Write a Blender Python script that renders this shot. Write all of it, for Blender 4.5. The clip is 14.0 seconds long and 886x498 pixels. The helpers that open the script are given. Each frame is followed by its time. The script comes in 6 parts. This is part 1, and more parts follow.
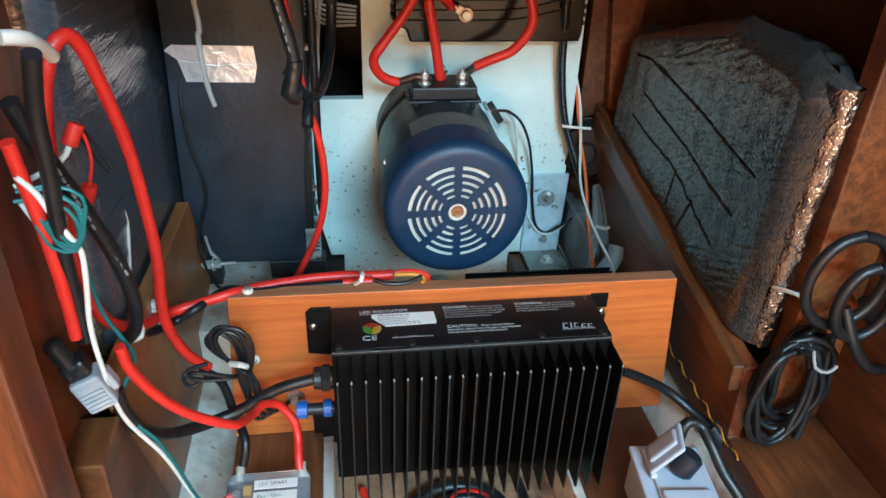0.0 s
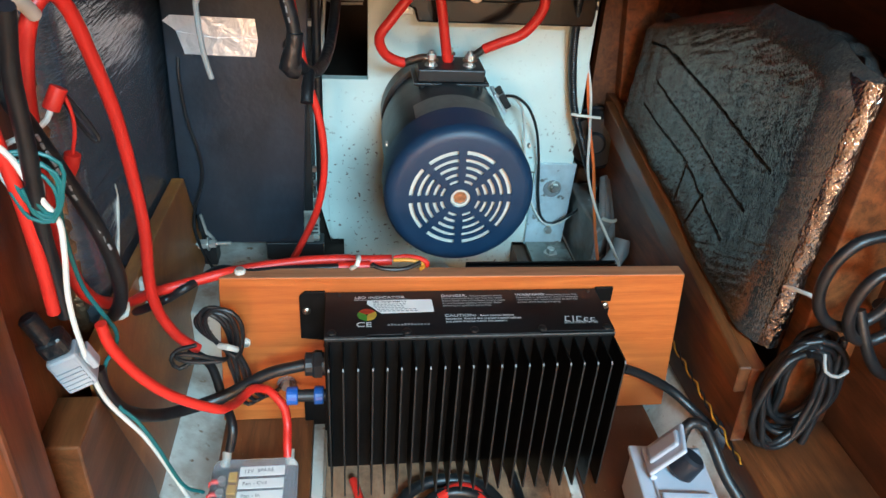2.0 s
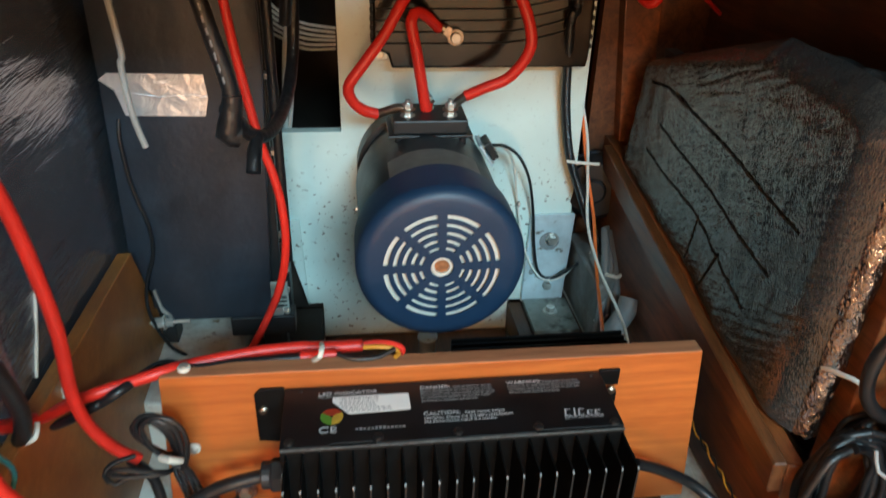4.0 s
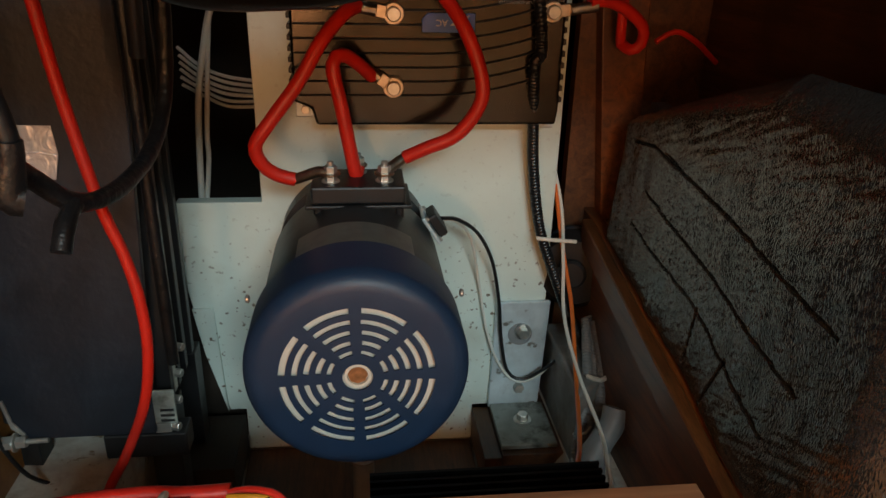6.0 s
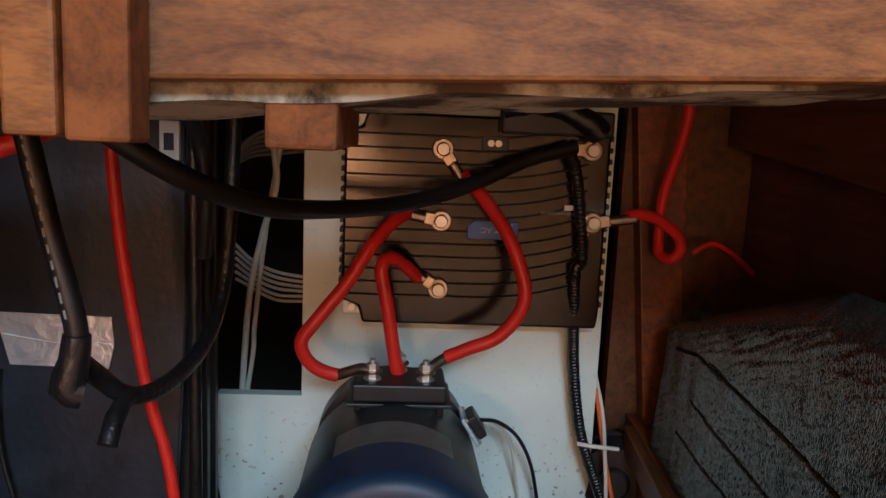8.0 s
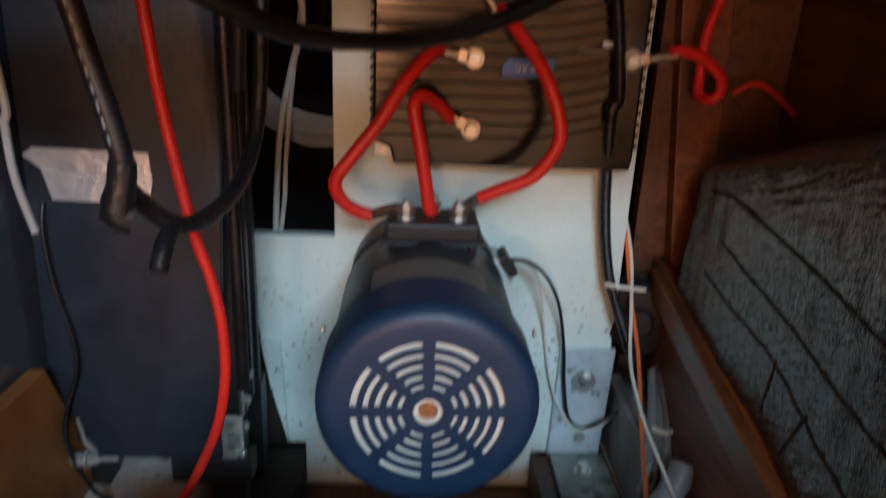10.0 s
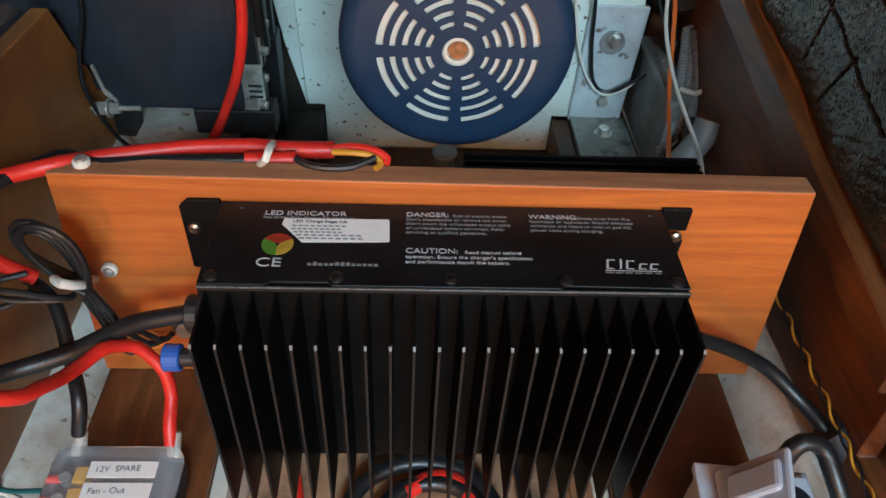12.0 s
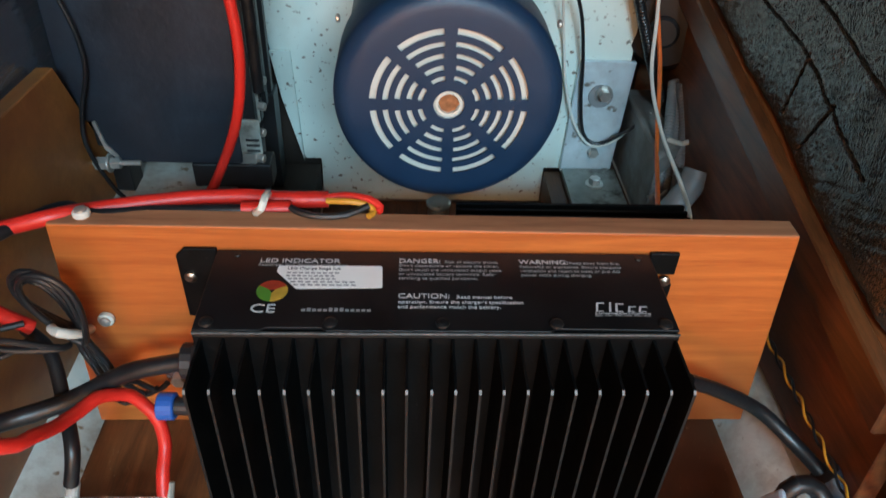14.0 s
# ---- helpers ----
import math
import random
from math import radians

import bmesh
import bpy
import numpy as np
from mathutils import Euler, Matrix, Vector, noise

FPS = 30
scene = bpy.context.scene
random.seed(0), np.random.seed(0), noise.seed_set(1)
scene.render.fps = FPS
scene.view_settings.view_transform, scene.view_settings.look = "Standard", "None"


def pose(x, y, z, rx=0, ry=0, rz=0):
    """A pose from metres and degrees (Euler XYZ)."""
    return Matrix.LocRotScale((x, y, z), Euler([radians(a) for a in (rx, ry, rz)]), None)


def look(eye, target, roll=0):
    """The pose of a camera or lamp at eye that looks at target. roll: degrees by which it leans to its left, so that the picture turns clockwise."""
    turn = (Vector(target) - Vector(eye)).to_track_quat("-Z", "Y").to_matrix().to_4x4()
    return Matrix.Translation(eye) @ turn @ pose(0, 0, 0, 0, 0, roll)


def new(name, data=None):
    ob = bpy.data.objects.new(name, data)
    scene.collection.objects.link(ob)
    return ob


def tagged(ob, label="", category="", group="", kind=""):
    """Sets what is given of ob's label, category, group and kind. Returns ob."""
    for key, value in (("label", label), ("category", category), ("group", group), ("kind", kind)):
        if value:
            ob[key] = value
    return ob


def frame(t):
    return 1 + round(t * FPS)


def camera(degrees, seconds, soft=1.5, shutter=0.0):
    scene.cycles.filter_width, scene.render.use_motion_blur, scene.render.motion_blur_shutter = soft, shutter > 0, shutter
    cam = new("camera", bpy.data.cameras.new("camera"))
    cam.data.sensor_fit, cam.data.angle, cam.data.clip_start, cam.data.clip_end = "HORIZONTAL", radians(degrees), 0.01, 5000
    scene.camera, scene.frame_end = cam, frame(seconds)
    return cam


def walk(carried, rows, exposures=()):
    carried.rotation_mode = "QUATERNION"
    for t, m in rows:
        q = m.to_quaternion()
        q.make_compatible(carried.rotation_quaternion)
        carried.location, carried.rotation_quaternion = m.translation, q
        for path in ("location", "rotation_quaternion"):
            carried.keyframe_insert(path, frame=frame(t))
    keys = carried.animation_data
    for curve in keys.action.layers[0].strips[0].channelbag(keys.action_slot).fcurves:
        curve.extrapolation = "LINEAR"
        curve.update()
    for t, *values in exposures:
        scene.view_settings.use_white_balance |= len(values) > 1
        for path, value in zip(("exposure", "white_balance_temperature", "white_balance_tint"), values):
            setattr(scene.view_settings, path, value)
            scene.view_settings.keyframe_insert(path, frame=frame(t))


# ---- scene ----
cam = camera(62.2, 14.0, shutter=0.5)
PATH = [
    (0, (-0.129, -0.678, 0.7), (0.136, 1.02, -0.322), 2.2),
    (0.5, (-0.123, -0.665, 0.688), (0.153, 1.025, -0.345), 4.0),
    (1, (-0.124, -0.665, 0.684), (0.145, 1.016, -0.367), 5.0),
    (1.5, (-0.123, -0.661, 0.685), (0.138, 1.019, -0.368), 4.8),
    (2, (-0.121, -0.657, 0.682), (0.132, 1.029, -0.363), 4.0),
    (2.5, (-0.122, -0.65, 0.677), (0.118, 1.042, -0.363), 3.3),
    (3, (-0.117, -0.63, 0.672), (0.116, 1.064, -0.365), 2.8),
    (3.5, (-0.1, -0.594, 0.671), (0.138, 1.106, -0.357), 2.5),
    (4, (-0.078, -0.542, 0.67), (0.16, 1.186, -0.308), 1.8),
    (4.2, (-0.071, -0.525, 0.674), (0.169, 1.226, -0.264), 1.6),
    (6.3, (0.022, -0.368, 0.594), (0.246, 1.458, -0.189), 1.6),
    (6.5, (0.02, -0.366, 0.596), (0.242, 1.465, -0.176), 1.6),
    (7, (0.017, -0.369, 0.608), (0.23, 1.537, 0.042), 1.7),
    (7.2, (0.01, -0.372, 0.617), (0.206, 1.572, 0.189), 1.6),
    (9.3, (0.008, -0.393, 0.593), (0.081, 1.589, 0.338), 3.8),
    (9.5, (0.013, -0.391, 0.594), (0.083, 1.578, 0.251), 3.3),
    (10, (-0.005, -0.384, 0.591), (0.09, 1.498, -0.081), 2.6),
    (10.4, (-0.016, -0.377, 0.568), (0.073, 1.361, -0.417), 3.3),
    (10.5, (-0.018, -0.38, 0.565), (0.068, 1.334, -0.461), 3.5),
    (11, (-0.032, -0.384, 0.539), (0.052, 1.169, -0.719), 4.0),
    (11.5, (-0.028, -0.381, 0.534), (0.067, 1.109, -0.797), 4.1),
    (12, (-0.022, -0.387, 0.539), (0.076, 1.078, -0.819), 3.6),
    (12.5, (-0.013, -0.393, 0.541), (0.087, 1.058, -0.832), 3.4),
    (13, (-0.018, -0.394, 0.541), (0.079, 1.052, -0.837), 3.0),
    (13.5, (-0.014, -0.398, 0.541), (0.08, 1.092, -0.79), 2.9),
    (14, (-0.018, -0.398, 0.54), (0.082, 1.165, -0.703), 2.9),
]
EXPOSURES = [(0.0, 0.24, 5650, 12), (1.0, 0.32, 5700, 12), (2.5, 0.35, 5850, 12), (3.2, 0.26, 5950, 13), (4.2, 0.0, 6450, 14), (6.5, -0.97, 8150, 31), (7.2, -0.97, 7250, 32), (9.5, -0.38, 6100, 32), (10.0, -0.50, 6400, 30), (10.5, -0.50, 6700, 28), (11.0, -0.38, 6900, 26), (11.5, -0.28, 6850, 25), (12.5, -0.06, 6300, 24), (14.0, -0.08, 6300, 22)]
walk(cam, [(t, look(eye, target, roll)) for t, eye, target, roll in PATH], EXPOSURES)
SKYLIGHT_W, WINDOW_W = 310.0, 50.0


# ---- world and lights ----
world = bpy.data.worlds.new("overcast_sky")
scene.world = world
world.use_nodes = True
_wn = world.node_tree
_sky = _wn.nodes.new("ShaderNodeTexSky")
_sky.sky_type, _sky.sun_disc = "NISHITA", False
_sky.sun_elevation, _sky.sun_rotation = radians(50), radians(160)
_wn.links.new(_sky.outputs[0], _wn.nodes["Background"].inputs[0])
_wn.nodes["Background"].inputs[1].default_value = 0.12


def area_lamp(name, m, sx, sy, watts, colour):
    data = bpy.data.lights.new(name, "AREA")
    data.shape, data.size, data.size_y, data.energy, data.color = "RECTANGLE", sx, sy, watts, colour
    ob = new(name, data)
    ob.matrix_world = m
    return ob


# daylight through the cabin skylight, and low warm light through the companionway
area_lamp("skylight_daylight", look((0.45, -3.25, 1.99), (0.45, -3.249, 0.0)), 1.2, 1.3, SKYLIGHT_W, (0.48, 0.86, 1.0))
area_lamp("companionway_daylight", look((-0.55, -4.39, 0.62), (-0.55, 0.0, 0.62)), 0.50, 0.90, WINDOW_W, (1.0, 0.55, 0.25))

# ---- materials ----


def material(name, base, rough=0.5, metal=0.0, vary=0.15, scale=40.0, bump=0.1, bump_scale=300.0, coat=0.0, spots=None, stretch=(1, 1, 1), spec=0.5):
    m = bpy.data.materials.new(name)
    m.use_nodes = True
    nt = m.node_tree
    b = nt.nodes["Principled BSDF"]
    tc = nt.nodes.new("ShaderNodeTexCoord")
    mp = nt.nodes.new("ShaderNodeMapping")
    mp.inputs["Scale"].default_value = stretch
    nt.links.new(tc.outputs["Object"], mp.inputs[0])
    n = nt.nodes.new("ShaderNodeTexNoise")
    n.inputs["Scale"].default_value, n.inputs["Detail"].default_value = scale, 6
    nt.links.new(mp.outputs[0], n.inputs["Vector"])
    ramp = nt.nodes.new("ShaderNodeValToRGB")
    lo = [c * (1 - vary) for c in base]
    hi = [min(1, c * (1 + vary)) for c in base]
    ramp.color_ramp.elements[0].position, ramp.color_ramp.elements[1].position = 0.3, 0.7
    ramp.color_ramp.elements[0].color, ramp.color_ramp.elements[1].color = (*lo, 1), (*hi, 1)
    nt.links.new(n.outputs["Fac"], ramp.inputs[0])
    colour = ramp.outputs[0]
    if spots:
        sc, amount, tint = spots
        n2 = nt.nodes.new("ShaderNodeTexNoise")
        n2.inputs["Scale"].default_value, n2.inputs["Detail"].default_value = sc, 3
        nt.links.new(tc.outputs["Object"], n2.inputs["Vector"])
        r2 = nt.nodes.new("ShaderNodeValToRGB")
        r2.color_ramp.elements[0].position, r2.color_ramp.elements[1].position = amount, amount + 0.06
        nt.links.new(n2.outputs["Fac"], r2.inputs[0])
        mix = nt.nodes.new("ShaderNodeMixRGB")
        mix.inputs[2].default_value = (*tint, 1)
        nt.links.new(r2.outputs[0], mix.inputs[0])
        nt.links.new(colour, mix.inputs[1])
        colour = mix.outputs[0]
    nt.links.new(colour, b.inputs["Base Color"])
    b.inputs["Metallic"].default_value = metal
    rr = nt.nodes.new("ShaderNodeMapRange")
    rr.inputs["To Min"].default_value, rr.inputs["To Max"].default_value = max(0.02, rough - 0.1), min(1, rough + 0.1)
    nt.links.new(n.outputs["Fac"], rr.inputs["Value"])
    nt.links.new(rr.outputs[0], b.inputs["Roughness"])
    b.inputs["Coat Weight"].default_value = coat
    b.inputs["Coat Roughness"].default_value = 0.2
    b.inputs["Specular IOR Level"].default_value = spec
    if bump:
        nb = nt.nodes.new("ShaderNodeTexNoise")
        nb.inputs["Scale"].default_value, nb.inputs["Detail"].default_value = bump_scale, 4
        nt.links.new(mp.outputs[0], nb.inputs["Vector"])
        bp = nt.nodes.new("ShaderNodeBump")
        bp.inputs["Strength"].default_value, bp.inputs["Distance"].default_value = bump, 0.002
        nt.links.new(nb.outputs["Fac"], bp.inputs["Height"])
        nt.links.new(bp.outputs[0], b.inputs["Normal"])
    return m


def wood(name, dark, light, grain=(1, 14, 14), scale=9.0, rough=0.45, coat=0.0, stain=None):
    m = bpy.data.materials.new(name)
    m.use_nodes = True
    nt = m.node_tree
    b = nt.nodes["Principled BSDF"]
    tc = nt.nodes.new("ShaderNodeTexCoord")
    mp = nt.nodes.new("ShaderNodeMapping")
    mp.inputs["Scale"].default_value = grain
    nt.links.new(tc.outputs["Object"], mp.inputs[0])
    n = nt.nodes.new("ShaderNodeTexNoise")
    n.inputs["Scale"].default_value, n.inputs["Detail"].default_value, n.inputs["Distortion"].default_value = scale, 8, 0.6
    n.inputs["Roughness"].default_value = 0.62
    nt.links.new(mp.outputs[0], n.inputs["Vector"])
    fine = nt.nodes.new("ShaderNodeTexNoise")
    fine.inputs["Scale"].default_value, fine.inputs["Detail"].default_value = scale * 9, 3
    nt.links.new(mp.outputs[0], fine.inputs["Vector"])
    add = nt.nodes.new("ShaderNodeMath")
    add.operation = "MULTIPLY_ADD"
    nt.links.new(fine.outputs["Fac"], add.inputs[0])
    add.inputs[1].default_value = 0.3
    nt.links.new(n.outputs["Fac"], add.inputs[2])
    ramp = nt.nodes.new("ShaderNodeValToRGB")
    ramp.color_ramp.elements[0].position, ramp.color_ramp.elements[1].position = 0.48, 0.82
    ramp.color_ramp.elements[0].color, ramp.color_ramp.elements[1].color = (*dark, 1), (*light, 1)
    nt.links.new(add.outputs[0], ramp.inputs[0])
    colour = ramp.outputs[0]
    if stain:
        big = nt.nodes.new("ShaderNodeTexNoise")
        big.inputs["Scale"].default_value, big.inputs["Detail"].default_value = 7, 5
        nt.links.new(tc.outputs["Object"], big.inputs["Vector"])
        r2 = nt.nodes.new("ShaderNodeValToRGB")
        r2.color_ramp.elements[0].position, r2.color_ramp.elements[1].position = 0.45, 0.7
        nt.links.new(big.outputs["Fac"], r2.inputs[0])
        mix = nt.nodes.new("ShaderNodeMixRGB")
        mix.inputs[2].default_value = (*stain, 1)
        nt.links.new(r2.outputs[0], mix.inputs[0])
        nt.links.new(colour, mix.inputs[1])
        colour = mix.outputs[0]
    nt.links.new(colour, b.inputs["Base Color"])
    b.inputs["Roughness"].default_value = rough
    b.inputs["Coat Weight"].default_value = coat
    b.inputs["Coat Roughness"].default_value = 0.25
    bp = nt.nodes.new("ShaderNodeBump")
    bp.inputs["Strength"].default_value, bp.inputs["Distance"].default_value = 0.25, 0.001
    nt.links.new(add.outputs[0], bp.inputs["Height"])
    nt.links.new(bp.outputs[0], b.inputs["Normal"])
    return m


def foil(name, base, rough, metal, crease=60.0, strength=0.8, stretch=(1, 1, 1), fine=400.0, deep=0.004, turn=0.0, stipple=0.35):
    m = bpy.data.materials.new(name)
    m.use_nodes = True
    nt = m.node_tree
    b = nt.nodes["Principled BSDF"]
    tc = nt.nodes.new("ShaderNodeTexCoord")
    mp = nt.nodes.new("ShaderNodeMapping")
    mp.inputs["Scale"].default_value = stretch
    mp.inputs["Rotation"].default_value = (turn, 0, 0)
    nt.links.new(tc.outputs["Object"], mp.inputs[0])
    v = nt.nodes.new("ShaderNodeTexNoise")
    v.inputs["Scale"].default_value, v.inputs["Detail"].default_value, v.inputs["Distortion"].default_value = crease, 3, 1.2
    nt.links.new(mp.outputs[0], v.inputs["Vector"])
    f = nt.nodes.new("ShaderNodeTexVoronoi")
    f.feature = "DISTANCE_TO_EDGE"
    f.inputs["Scale"].default_value = fine
    nt.links.new(mp.outputs[0], f.inputs["Vector"])
    add = nt.nodes.new("ShaderNodeMath")
    add.operation = "MULTIPLY_ADD"
    nt.links.new(f.outputs["Distance"], add.inputs[0])
    add.inputs[1].default_value = stipple
    nt.links.new(v.outputs["Fac"], add.inputs[2])
    ramp = nt.nodes.new("ShaderNodeValToRGB")
    ramp.color_ramp.elements[0].color = (*[c * 0.7 for c in base], 1)
    ramp.color_ramp.elements[1].color = (*[min(1, c * 1.2) for c in base], 1)
    nt.links.new(v.outputs["Fac"], ramp.inputs[0])
    nt.links.new(ramp.outputs[0], b.inputs["Base Color"])
    b.inputs["Metallic"].default_value, b.inputs["Roughness"].default_value = metal, rough
    bp = nt.nodes.new("ShaderNodeBump")
    bp.inputs["Strength"].default_value, bp.inputs["Distance"].default_value = strength, deep
    nt.links.new(add.outputs[0], bp.inputs["Height"])
    nt.links.new(bp.outputs[0], b.inputs["Normal"])
    return m


M_PANEL = material("white_painted_panel", (0.65, 0.745, 0.685), 0.42, vary=0.07, scale=12, bump=0.08, spots=(150, 0.635, (0.17, 0.13, 0.09)), stretch=(1, 1, 1))


def splashed(m, fade_z):
    """Keeps the dark specks of a painted panel to its splashed lower part, and adds a soft brown bloom."""
    nt = m.node_tree
    mix = next(n for n in nt.nodes if n.type == "MIX_RGB")
    ramp = mix.inputs[0].links[0].from_node
    tc = next(n for n in nt.nodes if n.type == "TEX_COORD")
    sep = nt.nodes.new("ShaderNodeSeparateXYZ")
    nt.links.new(tc.outputs["Object"], sep.inputs[0])
    rng = nt.nodes.new("ShaderNodeMapRange")
    rng.inputs["From Min"].default_value, rng.inputs["From Max"].default_value = fade_z, fade_z - 0.12
    rng.inputs["To Min"].default_value, rng.inputs["To Max"].default_value = 0.12, 1.0
    nt.links.new(sep.outputs["Z"], rng.inputs["Value"])
    mul = nt.nodes.new("ShaderNodeMath")
    mul.operation = "MULTIPLY"
    nt.links.new(ramp.outputs[0], mul.inputs[0])
    nt.links.new(rng.outputs[0], mul.inputs[1])
    nt.links.new(mul.outputs[0], mix.inputs[0])
    bloom = nt.nodes.new("ShaderNodeTexNoise")
    bloom.inputs["Scale"].default_value, bloom.inputs["Detail"].default_value = 9, 6
    nt.links.new(tc.outputs["Object"], bloom.inputs["Vector"])
    br = nt.nodes.new("ShaderNodeValToRGB")
    br.color_ramp.elements[0].position, br.color_ramp.elements[1].position = 0.52, 0.80
    br.color_ramp.elements[1].color = (0.55, 0.55, 0.55, 1)
    nt.links.new(bloom.outputs["Fac"], br.inputs[0])
    mx = nt.nodes.new("ShaderNodeMixRGB")
    mx.inputs[2].default_value = (0.42, 0.33, 0.22, 1)
    b = nt.nodes["Principled BSDF"]
    nt.links.new(br.outputs[0], mx.inputs[0])
    nt.links.new(mix.outputs[0], mx.inputs[1])
    nt.links.new(mx.outputs[0], b.inputs["Base Color"])


splashed(M_PANEL, 0.30)
M_HULL = material("stained_white_hull", (0.68, 0.65, 0.58), 0.5, vary=0.12, scale=18, bump=0.15, spots=(70, 0.66, (0.30, 0.20, 0.12)))


def soiled(m, tint, scale, lo, hi, most):
    """Adds wide cloudy stains of one tint over a material."""
    nt = m.node_tree
    b = nt.nodes["Principled BSDF"]
    was = b.inputs["Base Color"].links[0].from_socket
    tc = next(n for n in nt.nodes if n.type == "TEX_COORD")
    n = nt.nodes.new("ShaderNodeTexNoise")
    n.inputs["Scale"].default_value, n.inputs["Detail"].default_value, n.inputs["Roughness"].default_value = scale, 8, 0.65
    nt.links.new(tc.outputs["Object"], n.inputs["Vector"])
    r = nt.nodes.new("ShaderNodeValToRGB")
    r.color_ramp.elements[0].position, r.color_ramp.elements[1].position = lo, hi
    r.color_ramp.elements[1].color = (most, most, most, 1)
    nt.links.new(n.outputs["Fac"], r.inputs[0])
    mx = nt.nodes.new("ShaderNodeMixRGB")
    mx.inputs[2].default_value = (*tint, 1)
    nt.links.new(r.outputs[0], mx.inputs[0])
    nt.links.new(was, mx.inputs[1])
    nt.links.new(mx.outputs[0], b.inputs["Base Color"])
    return m


soiled(M_HULL, (0.26, 0.13, 0.06), 16, 0.44, 0.72, 0.85)
M_BOARD = wood("cedar_board", (0.38, 0.080, 0.011), (0.60, 0.158, 0.027), (1.0, 14, 22), 5.0, 0.5, stain=(0.40, 0.092, 0.016))
M_BOARDEDGE = wood("sawn_cedar_edge", (0.26, 0.095, 0.040), (0.42, 0.17, 0.075), (1.0, 14, 22), 6.0, 0.75)
M_RAIL = wood("dark_stained_rail", (0.070, 0.023, 0.007), (0.165, 0.056, 0.017), (14, 1.2, 14), 6.0, 0.4, 0.2, stain=(0.06, 0.024, 0.010))
M_DARKWOOD = wood("varnished_dark_wood", (0.060, 0.020, 0.007), (0.165, 0.058, 0.018), (14, 1.2, 14), 6.0, 0.55, 0.0, stain=(0.040, 0.015, 0.006))
M_SIDE = wood("varnished_side_board", (0.095, 0.026, 0.006), (0.25, 0.074, 0.018), (14, 1.2, 14), 6.0, 0.48, 0.08, stain=(0.045, 0.015, 0.006))
M_CONTROL = material("dark_bronze_anodised", (0.045, 0.039, 0.034), 0.15, 0.9, vary=0.15, scale=25, bump=0.04, bump_scale=500)
M_SOLE = soiled(wood("bare_stained_plywood", (0.34, 0.17, 0.09), (0.52, 0.30, 0.18), (8, 1.5, 8), 6.0, 0.6, stain=(0.24, 0.11, 0.05)), (0.07, 0.035, 0.02), 22, 0.46, 0.66, 0.85)
M_BEAM = wood("sawn_beam", (0.13, 0.041, 0.009), (0.29, 0.100, 0.025), (5, 5, 5), 14.0, 0.8, stain=(0.09, 0.032, 0.010))
M_WORN = material("bare_worn_metal", (0.11, 0.105, 0.10), 0.5, 0.3, vary=0.4, scale=300, bump=0.2)
M_BROWN = soiled(wood("brown_plywood", (0.085, 0.026, 0.009), (0.19, 0.060, 0.018), (14, 1.2, 14), 6.0, 0.45, 0.1, stain=(0.060, 0.022, 0.009)), (0.42, 0.33, 0.22), 330, 0.66, 0.71, 0.7)
M_POST = wood("varnished_mahogany", (0.075, 0.019, 0.006), (0.19, 0.050, 0.014), (14, 14, 1.0), 5.0, 0.38, 0.25, stain=(0.045, 0.015, 0.006))
M_PLANK = wood("golden_plywood", (0.26, 0.092, 0.020), (0.44, 0.175, 0.042), (10, 3, 3), 5.0, 0.42, 0.2, stain=(0.22, 0.078, 0.023))
M_LEDGE = wood("weathered_oak_ledge", (0.11, 0.038, 0.009), (0.37, 0.148, 0.038), (3, 10, 10), 10.0, 0.6, stain=(0.15, 0.054, 0.015))
M_DIRTY = soiled(material("dirty_glued_underside", (0.060, 0.038, 0.026), 0.9, vary=0.6, scale=30, bump=0.8, bump_scale=70), (0.46, 0.43, 0.34), 19, 0.46, 0.57, 0.9)
M_BLUE = material("blue_powder_coat", (0.010, 0.032, 0.072), 0.45, vary=0.08, scale=30, bump=0.12, bump_scale=900)
M_BLACK = material("satin_black_paint", (0.012, 0.012, 0.013), 0.45, vary=0.3, scale=30, bump=0.1, bump_scale=700)
M_FIN = material("black_anodised_aluminium", (0.0035, 0.0033, 0.0033), 0.46, vary=0.5, scale=45, bump=0.12, bump_scale=400, spec=0.18, spots=(230, 0.735, (0.05, 0.042, 0.035)))
M_FINEDGE = material("worn_fin_edge", (0.007, 0.0065, 0.0065), 0.5, vary=0.4, scale=120, bump=0.1)
M_LABEL = material("black_label_film", (0.006, 0.006, 0.0065), 0.42, vary=0.4, scale=20, bump=0.05, spec=0.35, spots=(190, 0.76, (0.07, 0.06, 0.05)))
M_PRINT = material("white_print", (0.50, 0.50, 0.50), 0.5, vary=0.03, bump=0)
M_DIMPRINT = material("grey_print", (0.24, 0.24, 0.24), 0.5, vary=0.03, bump=0)
M_PAPER = material("white_paper_tag", (0.80, 0.78, 0.75), 0.6, vary=0.04, scale=30, bump=0.05)
M_INK = material("black_ink", (0.02, 0.02, 0.025), 0.6, vary=0.1, bump=0)
M_STEEL = material("zinc_steel", (0.52, 0.50, 0.46), 0.36, 0.75, vary=0.15, scale=90, bump=0.1)
M_ALU = material("brushed_aluminium_bracket", (0.66, 0.75, 0.78), 0.42, 0.4, vary=0.12, scale=40, bump=0.1, spots=(60, 0.64, (0.22, 0.20, 0.17)))
soiled(M_ALU, (0.25, 0.22, 0.18), 25, 0.5, 0.8, 0.4)
